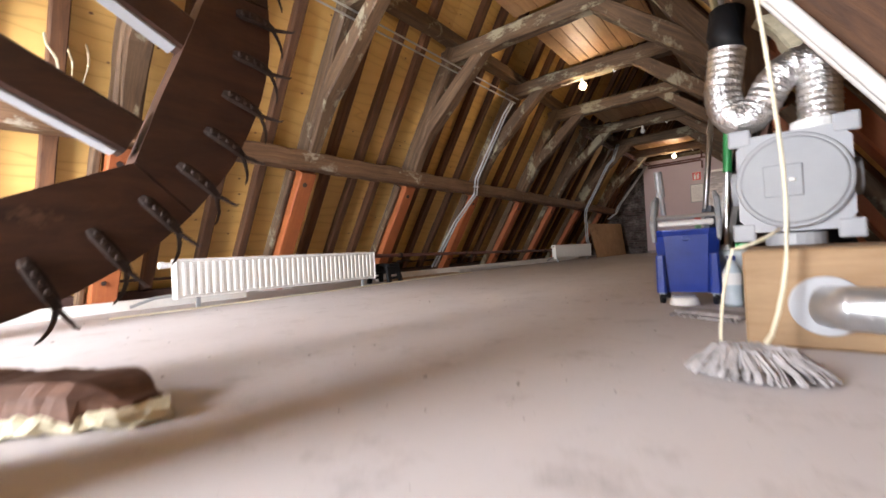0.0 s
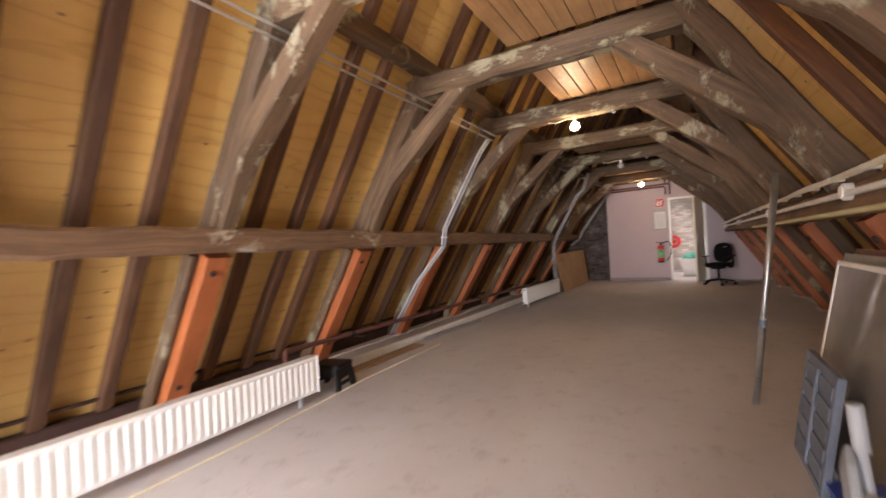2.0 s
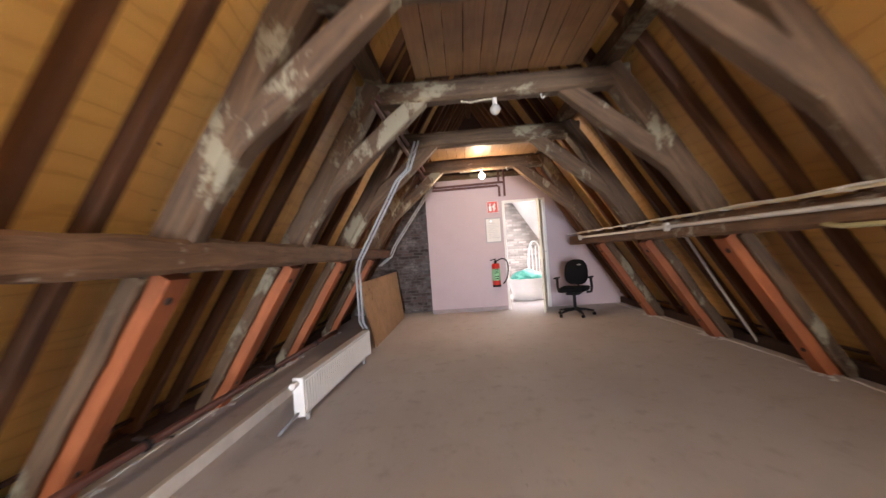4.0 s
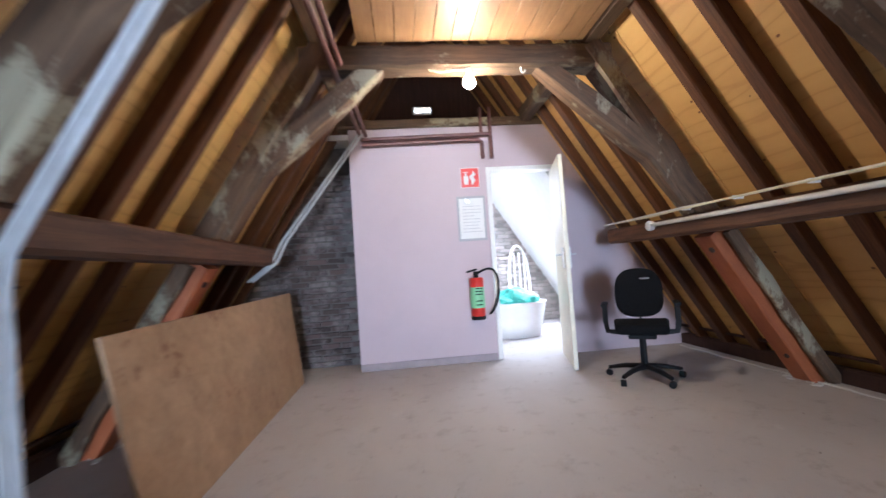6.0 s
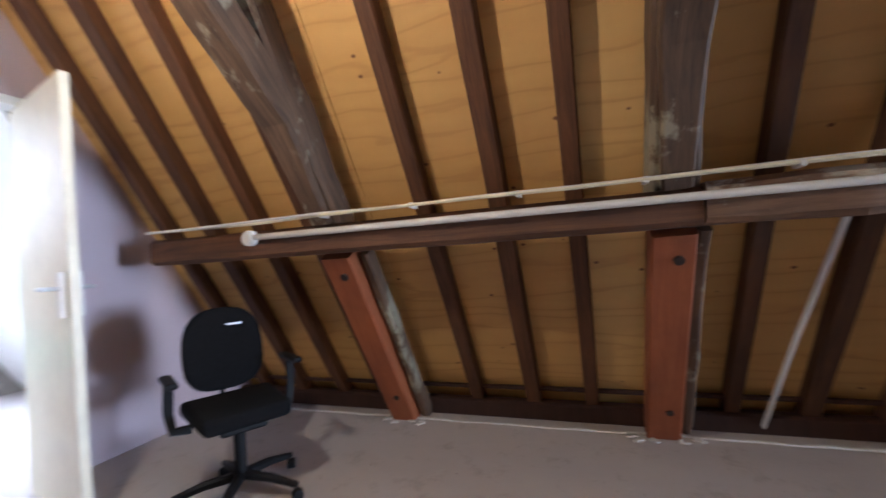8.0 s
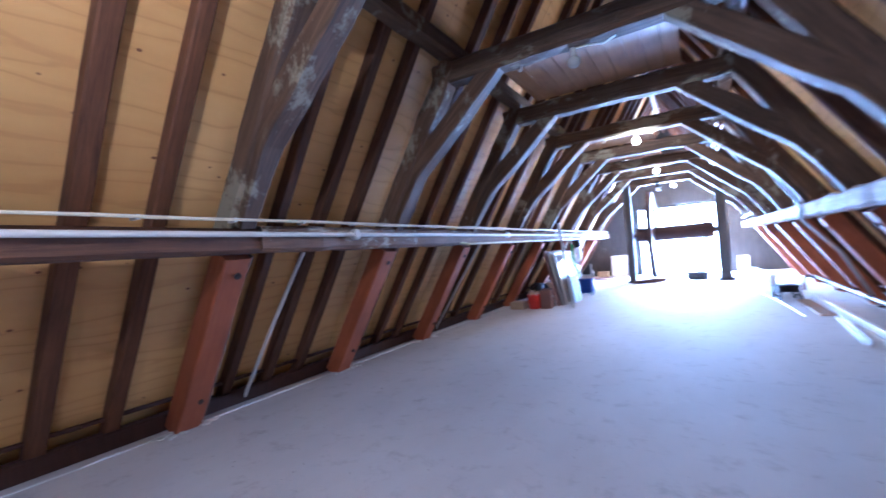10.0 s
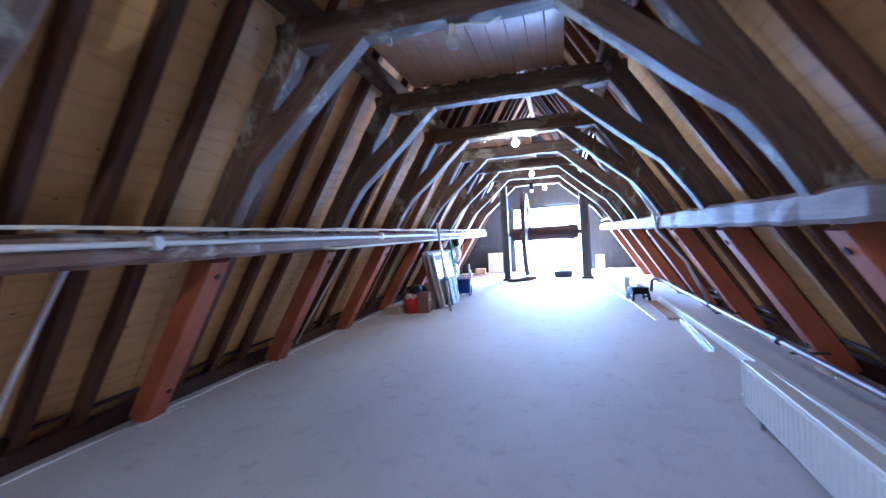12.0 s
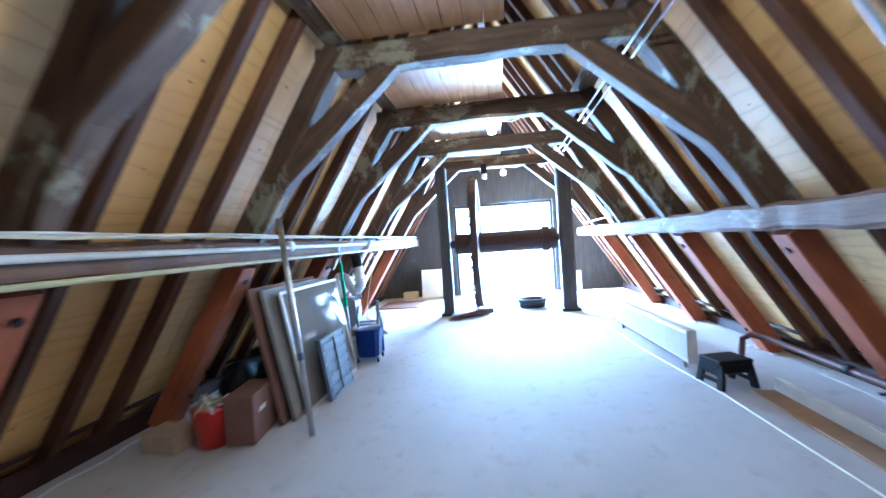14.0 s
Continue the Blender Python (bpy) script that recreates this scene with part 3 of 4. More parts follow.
def office_chair():
    c = thing("office_chair", (1.445, 11.84, 0), "black swivel office chair with armrests on castors", "chair", rz=-30)
    c.scale = (0.95, 0.95, 0.95)
    for k in range(5):
        a = math.radians(72 * k + 20)
        d = Vector((math.cos(a), math.sin(a), 0))
        leg = part("base_leg", sweep([d * 0.03 + Vector((0, 0, 0.115)), d * 0.17 + Vector((0, 0, 0.105)), d * 0.31 + Vector((0, 0, 0.075))], rect(0.045, 0.04, 0.01), scales=[1.1, 0.95, 0.7]), BLACK, c)
        part("castor", disc(0.028, 0.045, Matrix.Translation(d * 0.31 + Vector((0, 0, 0.028))) @ at(0, 0, 0, 90, 0, math.degrees(a) + 40), 14, bevel=0.006), BLACK, leg)
    part("column", disc(0.028, 0.3, at(0, 0, 0.25), 14), BLACK, c)
    bm = slab((0.46, 0.44, 0.085), at(0, 0, 0.445), 0.038, 3)
    for v in bm.verts:
        v.co.x *= 1.0 - 0.14 * max(0.0, -v.co.y / 0.22) ** 2
        v.co.z += 0.02 * (v.co.x / 0.23) ** 2
    part("seat", bm, FABRIC, c, smooth=True)
    part("mechanism", slab((0.22, 0.25, 0.04), at(0, 0, 0.385), 0.01), BLACK, c)
    # oval upholstered back, slightly dished
    oval = []
    for i in range(32):
        a = 2 * math.pi * i / 32
        ca, sa = math.cos(a), math.sin(a)
        oval.append((0.205 * math.copysign(abs(ca) ** 0.72, ca) * (1 - 0.05 * sa), 0.225 * math.copysign(abs(sa) ** 0.72, sa)))
    bm = sweep([(0, 0.215, 0), (0, 0.222, 0), (0, 0.245, 0), (0, 0.272, 0), (0, 0.282, 0)], oval, (0, 0, 1), scales=[0.86, 0.96, 1.0, 0.97, 0.88])
    for v in bm.verts:
        v.co.z += 0.735
        v.co.y += -0.03 * (v.co.x / 0.2) ** 2 + 0.10 * (v.co.z - 0.735)
    part("backrest", bm, FABRIC, c, smooth=True)
    part("back_strip", slab((0.20, 0.004, 0.012), at(0, 0.222, 0.865, -8, 0, -3), 0.002), STEEL, c)
    part("back_bar", sweep([(0, 0.12, 0.38), (0, 0.29, 0.40), (0, 0.31, 0.55), (0, 0.295, 0.75)], rect(0.07, 0.018, 0.004), (1, 0, 0)), BLACK, c)
    for s in (-1, 1):
        arm = part("armrest", slab((0.055, 0.24, 0.03), at(0.29 * s, 0.02, 0.655), 0.012, 2), BLACK, c)
        part("arm_post", sweep([(0.20 * s, 0.05, 0.40), (0.28 * s, 0.05, 0.41), (0.295 * s, 0.05, 0.50), (0.29 * s, 0.03, 0.645)], rect(0.045, 0.02, 0.005), (0, 1, 0)), BLACK, arm)


office_chair()

# plywood sheet leaning at the left eaves
bl, br = Vector((-1.545, 10.32, 0.0)), Vector((-1.52, 12.80, 0.0))
tl, tr = Vector((-1.73, 10.34, 0.845)), Vector((-1.62, 12.80, 0.885))
bm = bmesh.new()
f = [bm.verts.new(v) for v in (bl, br, tr, tl)]
g = [bm.verts.new(v + Vector((-0.02, 0.004, 0))) for v in (bl, br, tr, tl)]
bm.faces.new(f), bm.faces.new(g)
for i in range(4):
    bm.faces.new((f[i], f[(i + 1) % 4], g[(i + 1) % 4], g[i]))
tagged(link("wood_panel", bm, CHIP), "stained brown wooden panel leaning against the eaves", "panel")

# tub with crumpled sheet in the stairwell
tub = thing("white_tub", (1.07, 14.33, 0), "large white plastic tub filled with green sheeting", "tub")
tub.scale = (1.12, 1.12, 1.1)
bm = sweep([(0, 0, 0.01), (0, 0, 0.2), (0, 0, 0.42), (0, 0, 0.44)], [(0.36 * math.cos(i * math.pi / 12), 0.29 * math.sin(i * math.pi / 12)) for i in range(24)], (0, 1, 0), scales=[0.8, 0.92, 1.06, 1.1])
part("shell", bm, WHITE, tub, smooth=True)
bm = bmesh.new()
bmesh.ops.create_icosphere(bm, subdivisions=4, radius=0.3, matrix=at(0, 0, 0.44) @ Matrix.Diagonal((1.05, 0.85, 0.55, 1)))
for v in bm.verts:
    v.co += Vector(noise.noise_vector(v.co * 9)) * 0.06
part("sheeting", bm, TEAL, tub)
hoop = thing("white_chair", (1.45, 15.45, 0), "white bentwood chair back in the stairwell", "chair")
part("hoop", tube(arc((-0.16, 0, 0.45), (-0.16, 0, 1.35), (0.02, 0, 1.32), 8) + arc((0.02, 0, 1.32), (0.2, 0, 1.3), (0.2, 0, 0.45), 8)[1:], 0.02, 8), WHITE, hoop)
for x in (-0.05, 0.04, 0.12):
    part("spindle", tube([(x, 0, 0.45), (x, 0, 1.2)], 0.01, 6), WHITE, hoop)
part("seat", disc(0.2, 0.03, at(0.02, -0.02, 0.45), 20), WHITE, hoop)
for x, y in ((-0.13, -0.15), (0.17, -0.15), (-0.13, 0.12), (0.17, 0.12)):
    part("leg", tube([(x, y, 0), (x * 0.9, y * 0.9, 0.44)], 0.014, 8), WHITE, hoop)
coil = thing("red_hose_reel", (0.5, 15.66, 0.95), "red hose reel on the stairwell brick wall", "hose reel")
bm = bmesh.new()
for r in (0.12, 0.15, 0.18):
    ptsr = [(r * math.cos(i * math.pi / 12), -0.02, r * math.sin(i * math.pi / 12)) for i in range(25)]
    tube(ptsr, 0.016, 6, (0, 1, 0), bm=bm)
part("coil", bm, RED, coil)
part("hub", disc(0.06, 0.08, at(0, 0.03, 0, 90, 0, 0), 14), RED, coil)

# heating pipes over the partition
p = thing("heating_pipes", (0, 0, 0), "oxide-red heating pipes running along the roof and partition", "pipe", kind="structure")
part("pipe", tube([(-0.84, PINK_Y - 0.08, 2.44), (0.52, PINK_Y - 0.08, 2.46), (0.55, PINK_Y - 0.08, 2.43), (0.55, PINK_Y - 0.08, 2.19)], 0.022), REDPIPE, p)
part("pipe", tube([(-0.84, PINK_Y - 0.08, 2.385), (0.42, PINK_Y - 0.08, 2.40), (0.45, PINK_Y - 0.08, 2.37), (0.45, PINK_Y - 0.08, 2.19)], 0.022), REDPIPE, p)
for dx, dz in ((0, 0), (0.045, 0.04)):
    part("pipe", tube(between([(-0.98 + dx, 1.0, 2.33 + dz), (-0.97 + dx, 5.35, 2.34 + dz)], 0.6), 0.009, 8), STEEL, p)
    part("pipe", tube(between([(-0.97 + dx, 8.2, 2.42 + dz), (-0.84 + dx, 12.92, 2.44 + dz)], 0.6), 0.02, 8), REDPIPE, p)
part("riser", tube([(0.45, PINK_Y - 0.08, 2.44), (0.45, PINK_Y - 0.08, 2.75)], 0.02), REDPIPE, p)
part("riser", tube([(0.55, PINK_Y - 0.08, 2.44), (0.55, PINK_Y - 0.08, 2.75)], 0.02), REDPIPE, p)
eave = thing("eaves_pipe", (0, 0, 0), "oxide-red heating pipe running low along the eaves", "pipe", kind="structure")
part("pipe", tube([(-1.93, 3.12, 0.10), (-1.95, 3.12, 0.28), (-1.99, 3.16, 0.32)] + between([(-2.05, 3.3, 0.31), (-2.10, 10.4, 0.23)], 0.7), 0.024), REDPIPE, eave, smooth=True)
for y in (4.0, 5.5, 7.0, 8.5, 9.6):
    part("collar", tube([(-2.05 - 0.05 * (y - 3.3) / 7.1, y, 0.31 - 0.08 * (y - 3.3) / 7.1), (-2.05 - 0.05 * (y - 3.3) / 7.1, y + 0.035, 0.31 - 0.08 * (y - 3.3) / 7.1)], 0.033, 12), BLACK, eave)
for y in (4.2, 5.7, 7.2, 8.7):
    part("bracket", box_at(-2.30, -2.06, y, y + 0.02, 0.22, 0.235, 0.002), IRON, eave)

# steel conduits that climb the left slope
for tag, y, pts in (("a", 5.2, [(-0.99, 5.28, 2.36), (-1.10, 5.24, 2.20), (-1.60, 5.20, 1.36), (-1.63, 5.19, 1.14), (-1.95, 5.10, 0.75), (-2.28, 4.92, 0.10)]),
                    ("b", 9.9, [(-0.80, 9.735, 2.50), (-0.92, 9.735, 2.18), (-1.05, 9.735, 2.06), (-1.57, 9.735, 1.15), (-1.605, 9.76, 1.05), (-1.61, 9.79, 0.42), (-1.57, 9.80, 0.34)]),
                    ("c", 12.5, [(-0.86, 12.72, 2.42), (-1.58, 12.45, 1.36), (-1.66, 12.42, 1.18), (-1.86, 12.36, 1.02)])):
    c = thing("conduit", (0, 0, 0), "pair of pale galvanised conduits climbing the roof slope", "conduit", "conduits", kind="structure")
    for k in (0, 1):
        part("tube", tube([(x + (0.0 if tag == "a" else 0.045) * k, yy + (0.068 if tag == "a" else -0.012) * k, z) for x, yy, z in pts], 0.0125, 10), PALESTEEL, c, smooth=True)
    m = Vector(pts[2]).lerp(Vector(pts[3]), 0.5)
    if tag == "a":
        part("clip", box_at(m.x - 0.02, m.x + 0.018, m.y - 0.02, m.y + 0.09, m.z - 0.01, m.z + 0.01, 0.002), STEEL, c)

# white cables, trunking and junction boxes on the right purlin
run = thing("cable_run", (0, 0, 0), "white cables and trunking clipped along the purlin", "cable", kind="structure")
for k, (dx, z) in enumerate(((0.0, 1.355), (-0.012, 1.345), (0.014, 1.348))):
    pts = [(1.592 + dx + random.uniform(-0.006, 0.006), y * 0.4 - 1.4, z + random.uniform(-0.007, 0.007)) for y in range(36 if k != 1 else 33)]
    part("cable", tube(pts, 0.008, 6), CABLE if k else WHITEPVC, run)
part("trunking", tube(between([(1.615, -1.2, 1.262), (1.615, 11.85, 1.272)], 0.7), 0.0165, 8), WHITEPVC, run, smooth=True)
part("conduit", tube(between([(1.605, -1.2, 1.19), (1.605, 7.1, 1.165), (1.66, 7.3, 1.19)], 0.6), 0.013, 8), YELLOWPIPE, run, "yellowed conduit under the trunking")
for i in range(27):
    part("clip", box_at(1.575, 1.64, -1.1 + i * 0.48, -1.08 + i * 0.48, 1.335, 1.36, 0.002), WHITEPVC, run)
for y, z in ((11.87, 1.27), (8.95, 1.272), (5.93, 1.275), (3.6, 1.275)):
    b = part("junction_box", disc(0.042, 0.045, at(1.622, y, z, 0, 90, 0), 16, bevel=0.006), WHITEPVC, run, "round white junction box")
    part("lid", disc(0.03, 0.01, at(1.597, y, z, 0, 90, 0), 14), WHITEPVC, b)
# Pale lines down the slope: a whitish batten strip, then a thin cable.
for y0, y1 in ((9.2, 9.32), (6.2, 6.4)):
    part("pale_drop_line", tube([(face_x(1.20, 2.655), y0, 1.20), (face_x(0.6, 2.650), (y0 + y1) / 2 + 0.01, 0.6), (face_x(0.02, 2.645), y1, 0.02)], 0.014, 6), WHITEPVC, run)


# ---- lamps on the ties ----
def tie_lamp(y, x, lit, watts=12.0):
    t = thing("bulb_lamp", (x, y, TIE_Z), "bare glowing bulb hanging under a tie beam" if lit else "bare unlit bulb hanging under a tie beam", "lamp", "bulb lamps")
    part("socket", disc(0.02, 0.06, at(0, -0.02, -0.03), 12, bevel=0.004), WHITEPVC, t)
    part("bulb", ball(0.045, at(0, -0.02, -0.10)), BULB if lit else DEAD, t, smooth=True).visible_shadow = False
    part("cord", tube([(-0.28, -0.02, -0.008), (-0.2, -0.03, -0.03), (-0.1, -0.025, -0.012), (0, -0.02, -0.01)], 0.006, 6), CABLE, t)
    part("hook", tube(arc((0.38, -0.03, 0.0), (0.38, -0.03, -0.07), (0.41, -0.04, -0.03), 5), 0.006, 6), WHITEPVC, t)
    if lit:
        lamp("bulb_light", "POINT", watts, (1.0, 0.81, 0.56), at(x, y - 0.02, TIE_Z - 0.10), radius=0.045)


for y, x, lit, watts in ((TRUSS[0] + 0.02, -0.2, True, 12), (TRUSS[2] - 0.02, -0.05, True, 14), (TRUSS[4], -0.04, True, 24), (TRUSS[6], 0.02, False, 0), (TRUSS[8] - 0.04, 0.05, True, 28)):
    tie_lamp(y, x, lit, watts)
em = thing("emergency_light", (-0.18, 12.9, 2.72), "small lit emergency light above the partition", "lamp")
part("housing", slab((0.2, 0.05, 0.07), None, 0.008), WHITEPVC, em)
part("tube", slab((0.16, 0.02, 0.03), at(0, -0.03, -0.01), 0.006), glow("cool_tube", (0.9, 0.97, 1.0), 6.0), em)
hang = thing("camera_bracket", (0.12, TRUSS[0] + 0.3, TIE_Z), "dark hanging fitting with a white lens under the beam", "lamp")
part("arm", slab((0.1, 0.1, 0.16), at(0, 0, -0.06), 0.01), BLACK, hang)
part("lens", disc(0.04, 0.08, at(0, 0.0, -0.17), 14, bevel=0.01), WHITE, hang)


# ---- radiators ----
def radiator(x, y0, y1, label):
    r = thing("radiator", (x, y0, 0), label, "radiator", "radiators")
    n, L = int((y1 - y0) / 0.052), y1 - y0
    bm = box_at(-0.02, 0.0, 0, L, 0.075, 0.345, 0.006)
    part("panel", bm, WHITE, r)
    for i in range(n):
        y = 0.03 + (L - 0.06) * (i + 0.5) / n
        part("rib", slab((0.014, 0.030, 0.225), at(0.001, y, 0.21), 0.006, 2), WHITE, r)
    part("top_grille", box_at(-0.075, 0.004, 0.0, L, 0.338, 0.350, 0.004), WHITE, r)
    for y in (0.004, L - 0.004):
        part("side_cover", box_at(-0.075, 0.008, y - 0.006, y + 0.006, 0.07, 0.348, 0.003), WHITE, r)
    part("back_panel", box_at(-0.075, -0.055, 0.01, L - 0.01, 0.075, 0.336, 0.005), WHITE, r)
    for y in (0.15, L - 0.15):
        part("foot", box_at(-0.05, -0.025, y - 0.015, y + 0.015, 0, 0.078, 0.003), GREYPVC, r)
    v = part("valve", disc(0.02, 0.05, at(-0.04, -0.03, 0.31, 90, 0, 0), 12, bevel=0.004), WHITEPVC, r)
    part("knob", disc(0.024, 0.04, at(-0.04, -0.07, 0.31, 90, 0, 0), 12, bevel=0.006), WHITE, v)
    part("supply_pipe", tube([(-0.04, -0.02, 0.10), (-0.04, -0.12, 0.095), (-0.07, -0.25, 0.05)], 0.011, 8), GREYPVC, r)
    return r


r = radiator(-1.47, 1.20, 3.09, "long white ribbed panel radiator low by the eaves")
r.rotation_euler = (0, 0, math.radians(2.2))
far_radiator = radiator(-1.545, 7.83, 9.66, "white ribbed panel radiator low by the eaves")
far_radiator.rotation_euler = (0, 0, math.radians(-2.2))
part("bleed_valve", disc(0.022, 0.05, at(-0.03, 1.87, 0.30, 90, 0, 0), 12, bevel=0.004), BLACK, far_radiator, "black valve at the radiator end")
part("valve_tail", tube([(-0.03, 1.85, 0.30), (-0.035, 1.90, 0.28), (-0.05, 1.93, 0.16), (-0.07, 1.95, 0.02)], 0.010, 8), GREYPVC, far_radiator)

# folding step stool
stool = thing("step_stool", (-1.69, 3.37, 0), "small black plastic folding step stool beside the radiator", "stool", rz=12)
part("top", slab((0.27, 0.23, 0.034), at(0, 0, 0.195), 0.008), BLACK, stool)
for sx in (-1, 1):
    for sy in (-1, 1):
        part("leg", sweep([(0.135 * sx, 0.115 * sy, 0.0), (0.105 * sx, 0.09 * sy, 0.19)], rect(0.065, 0.03, 0.006), (1, 0, 0)), BLACK, stool)
    part("crossbar", slab((0.02, 0.19, 0.085), at(0.118 * sx, 0, 0.135), 0.004), BLACK, stool)
    part("apron", slab((0.21, 0.018, 0.07), at(0, 0.100 * sx, 0.148), 0.004), BLACK, stool)
    part("foot_rail", slab((0.016, 0.18, 0.03), at(0.128 * sx, 0, 0.055), 0.004), BLACK, stool)

# boards, strips and cable on the floor by the eaves
tagged(link("floor_strip", box_at(-1.99, -1.945, 3.5, 10.15, 0.0, 0.085, 0.004), WHITEPVC), "long white painted strip edging the eaves floor", "trim", kind="structure")
tagged(link("loose_plank", box_at(-1.92, -1.77, 3.55, 4.9, 0.001, 0.018, 0.003), RAWWOOD), "loose pale wooden plank lying by the eaves", "plank")
prof = thing("loose_trunking", (-1.89, 5.12, 0), "loose length of grey metal trunking on the floor", "trunking", rz=-4.2)
bm = box_at(-0.025, 0.025, 0, 1.31, 0.002, 0.008, 0.001)
part("base", bm, STEEL, prof)
for x in (-0.027, 0.021):
    part("flange", box_at(x, x + 0.006, 0, 1.31, 0.002, 0.045, 0.001), STEEL, prof)
tagged(link("floor_cable", tube([(-1.36, 0.8, 0.008), (-1.38, 1.6, 0.008), (-1.42, 2.4, 0.008), (-1.56, 3.6, 0.008), (-1.62, 5.0, 0.008)], 0.007, 6), CABLE), "thin cream cable lying along the floor", "cable")
tagged(link("eaves_board", box_at(-1.99, -1.90, -1.8, 1.9, 0.0, 0.07, 0.004), WHITEPVC), "white painted board along the eaves floor", "board")


# ---- the hoisting wheel ----
WX, WY, WZ = 0.35, -0.15, 1.165
wheel = thing("hoisting_wheel", (WX, WY, WZ), "great dark oak hoisting wheel with iron rope forks", "hoisting wheel")
R1, R0 = 1.045, 0.846


def at_wheel(deg, r, x):
    a = math.radians(deg)
    return Vector((x, r * math.cos(a), r * math.sin(a)))


for k in range(8):
    bm = bmesh.new()
    rows = []
    for i in range(13):
        d = k * 45 + 2 + 45 * i / 12 * 0.994
        ri = R0 * math.cos(math.radians(22.5)) / math.cos(math.radians(45 * i / 12 - 22.5))
        rows.append([bm.verts.new(at_wheel(d, r, x) + Vector(noise.noise_vector(at_wheel(d, r, x) * 6)) * 0.004) for r, x in ((ri, 0.0), (R1, 0.0), (R1, -0.10), (ri, -0.10))])
    for a, b in zip(rows, rows[1:]):
        for j in range(4):
            bm.faces.new((a[j], a[(j + 1) % 4], b[(j + 1) % 4], b[j]))
    bm.faces.new(rows[0]), bm.faces.new(rows[-1])
    part("felloe", bm, WHEELWOOD, wheel)
for base in (-27, 63):
    for off in (-0.16, 0.22):
        a = math.radians(base)
        d, n = Vector((0, math.cos(a), math.sin(a))), Vector((0, -math.sin(a), math.cos(a)))
        L = math.sqrt(0.80 ** 2 - off ** 2)
        arm = part("spoke", sweep(between([d * -L + n * off + Vector((-0.05, 0, 0)), d * L + n * off + Vector((-0.05, 0, 0))], 0.3), rect(0.075, 0.115, 0.01), tuple(n), 0.004), WHEELWOOD, wheel)
        # Pale strip: hatch light on the spoke's edge, put into its colour.
        part("lit_edge_strip", sweep([d * -L * 0.98 + n * (off - 0.062) + Vector((-0.05, 0, 0)), d * L * 0.98 + n * (off - 0.062) + Vector((-0.05, 0, 0))], rect(0.06, 0.006, 0.001), tuple(n)), GREYPVC, arm, "pale grey strip for the hatch light on the spoke's edge")
for k in range(40):
    deg = k * 9 - 2
    strap = part("fork_strap", sweep([at_wheel(deg, r, x) for r, x in ((0.922, 0.006), (0.94, 0.013), (0.985, 0.018), (1.03, 0.014), (1.062, 0.002))], rect(0.034, 0.018, 0.006), (1, 0, 0), 0.003, scales=[0.6, 1.0, 1.05, 0.95, 0.6]), IRON, wheel)
    for s in (-1, 1):
        curl = random.uniform(0.8, 1.3)
        part("prong", sweep([at_wheel(deg, 1.056, 0.002), at_wheel(deg + 0.5 * s - 0.4, 1.085, 0.014 * s), at_wheel(deg + 1.0 * s - 0.8, 1.103, 0.022 * s * curl), at_wheel(deg + 1.5 * s - 1.3, 1.116, 0.031 * s * curl), at_wheel(deg + 2.0 * s - 1.5, 1.121, 0.038 * s * curl)], ring_of(0.0062, 7), (0.03, 0.05, 1), scales=[1.2, 1.0, 0.85, 0.65, 0.35]), IRON, strap)
    for r in (0.938, 0.963, 0.988, 1.013):
        part("rivet", ball(0.0085, Matrix.Translation(at_wheel(deg, r, 0.024)), n=6), IRON, strap)

axle = thing("hoist_axle", (0, WY, WZ), "thick dark round wooden hoist axle between two posts", "axle")
part("drum", disc(0.17, 1.62, at(-0.15, 0, 0, 0, 90, 0), 20, bevel=0.01), DARKWOOD, axle, smooth=False)
part("collar", disc(0.20, 0.12, at(-0.80, 0, 0, 0, 90, 0), 20, bevel=0.008), DARKWOOD, axle)
part("journal", disc(0.06, 1.93, at(-0.14, 0, 0, 0, 90, 0), 14), IRON, axle)
for x, w in ((0.83, 0.17), (-1.115, 0.22)):
    post = thing("hoist_post", (x, -0.1, 0), "tall dark timber post that carries the hoist axle", "post", "hoist posts")
    part("shaft", timber([(0, 0, 0.0), (0, 0, 2.43)], w, 0.2, (0, 1, 0), 0.006, 0.3), BLACKWOOD, post)
    part("shoe", slab((w + 0.08, 0.28, 0.05), at(0, 0, 0.025), 0.01), BLACKWOOD, post)
tyre = thing("old_tyre", (-0.55, -0.55, 0), "dark coiled rubber hose lying on the floor", "hose")
bm = bmesh.new()
for k in range(3):
    rr = 0.2 + 0.012 * k
    tube([(rr * math.cos(i * math.pi / 12), rr * math.sin(i * math.pi / 12), 0.03 + k * 0.05) for i in range(25)], 0.028, 8, bm=bm)
part("coil", bm, RUBBER, tyre, smooth=True)
tagged(link("leaning_sheet", slab((0.46, 0.03, 0.62), at(1.48, -2.40, 0.315, 8, 0, 0), 0.004), WHITE), "white board leaning at the gable wall", "panel")
tagged(link("brown_carton", slab((0.3, 0.22, 0.16), at(1.95, -2.3, 0.08), 0.006), KRAFT), "small brown carton by the gable wall", "box")
tagged(link("floor_recess_board", box_at(1.55, 2.35, -1.9, -1.0, 0.001, 0.02, 0.004), BROWN), "brown board lying on the floor near the gable", "board")
tagged(link("white_board_offcut", slab((0.25, 0.03, 0.42), at(-1.62, -2.42, 0.212, 6, 0, 0), 0.004), WHITE), "white offcut leaning at the gable wall", "panel")


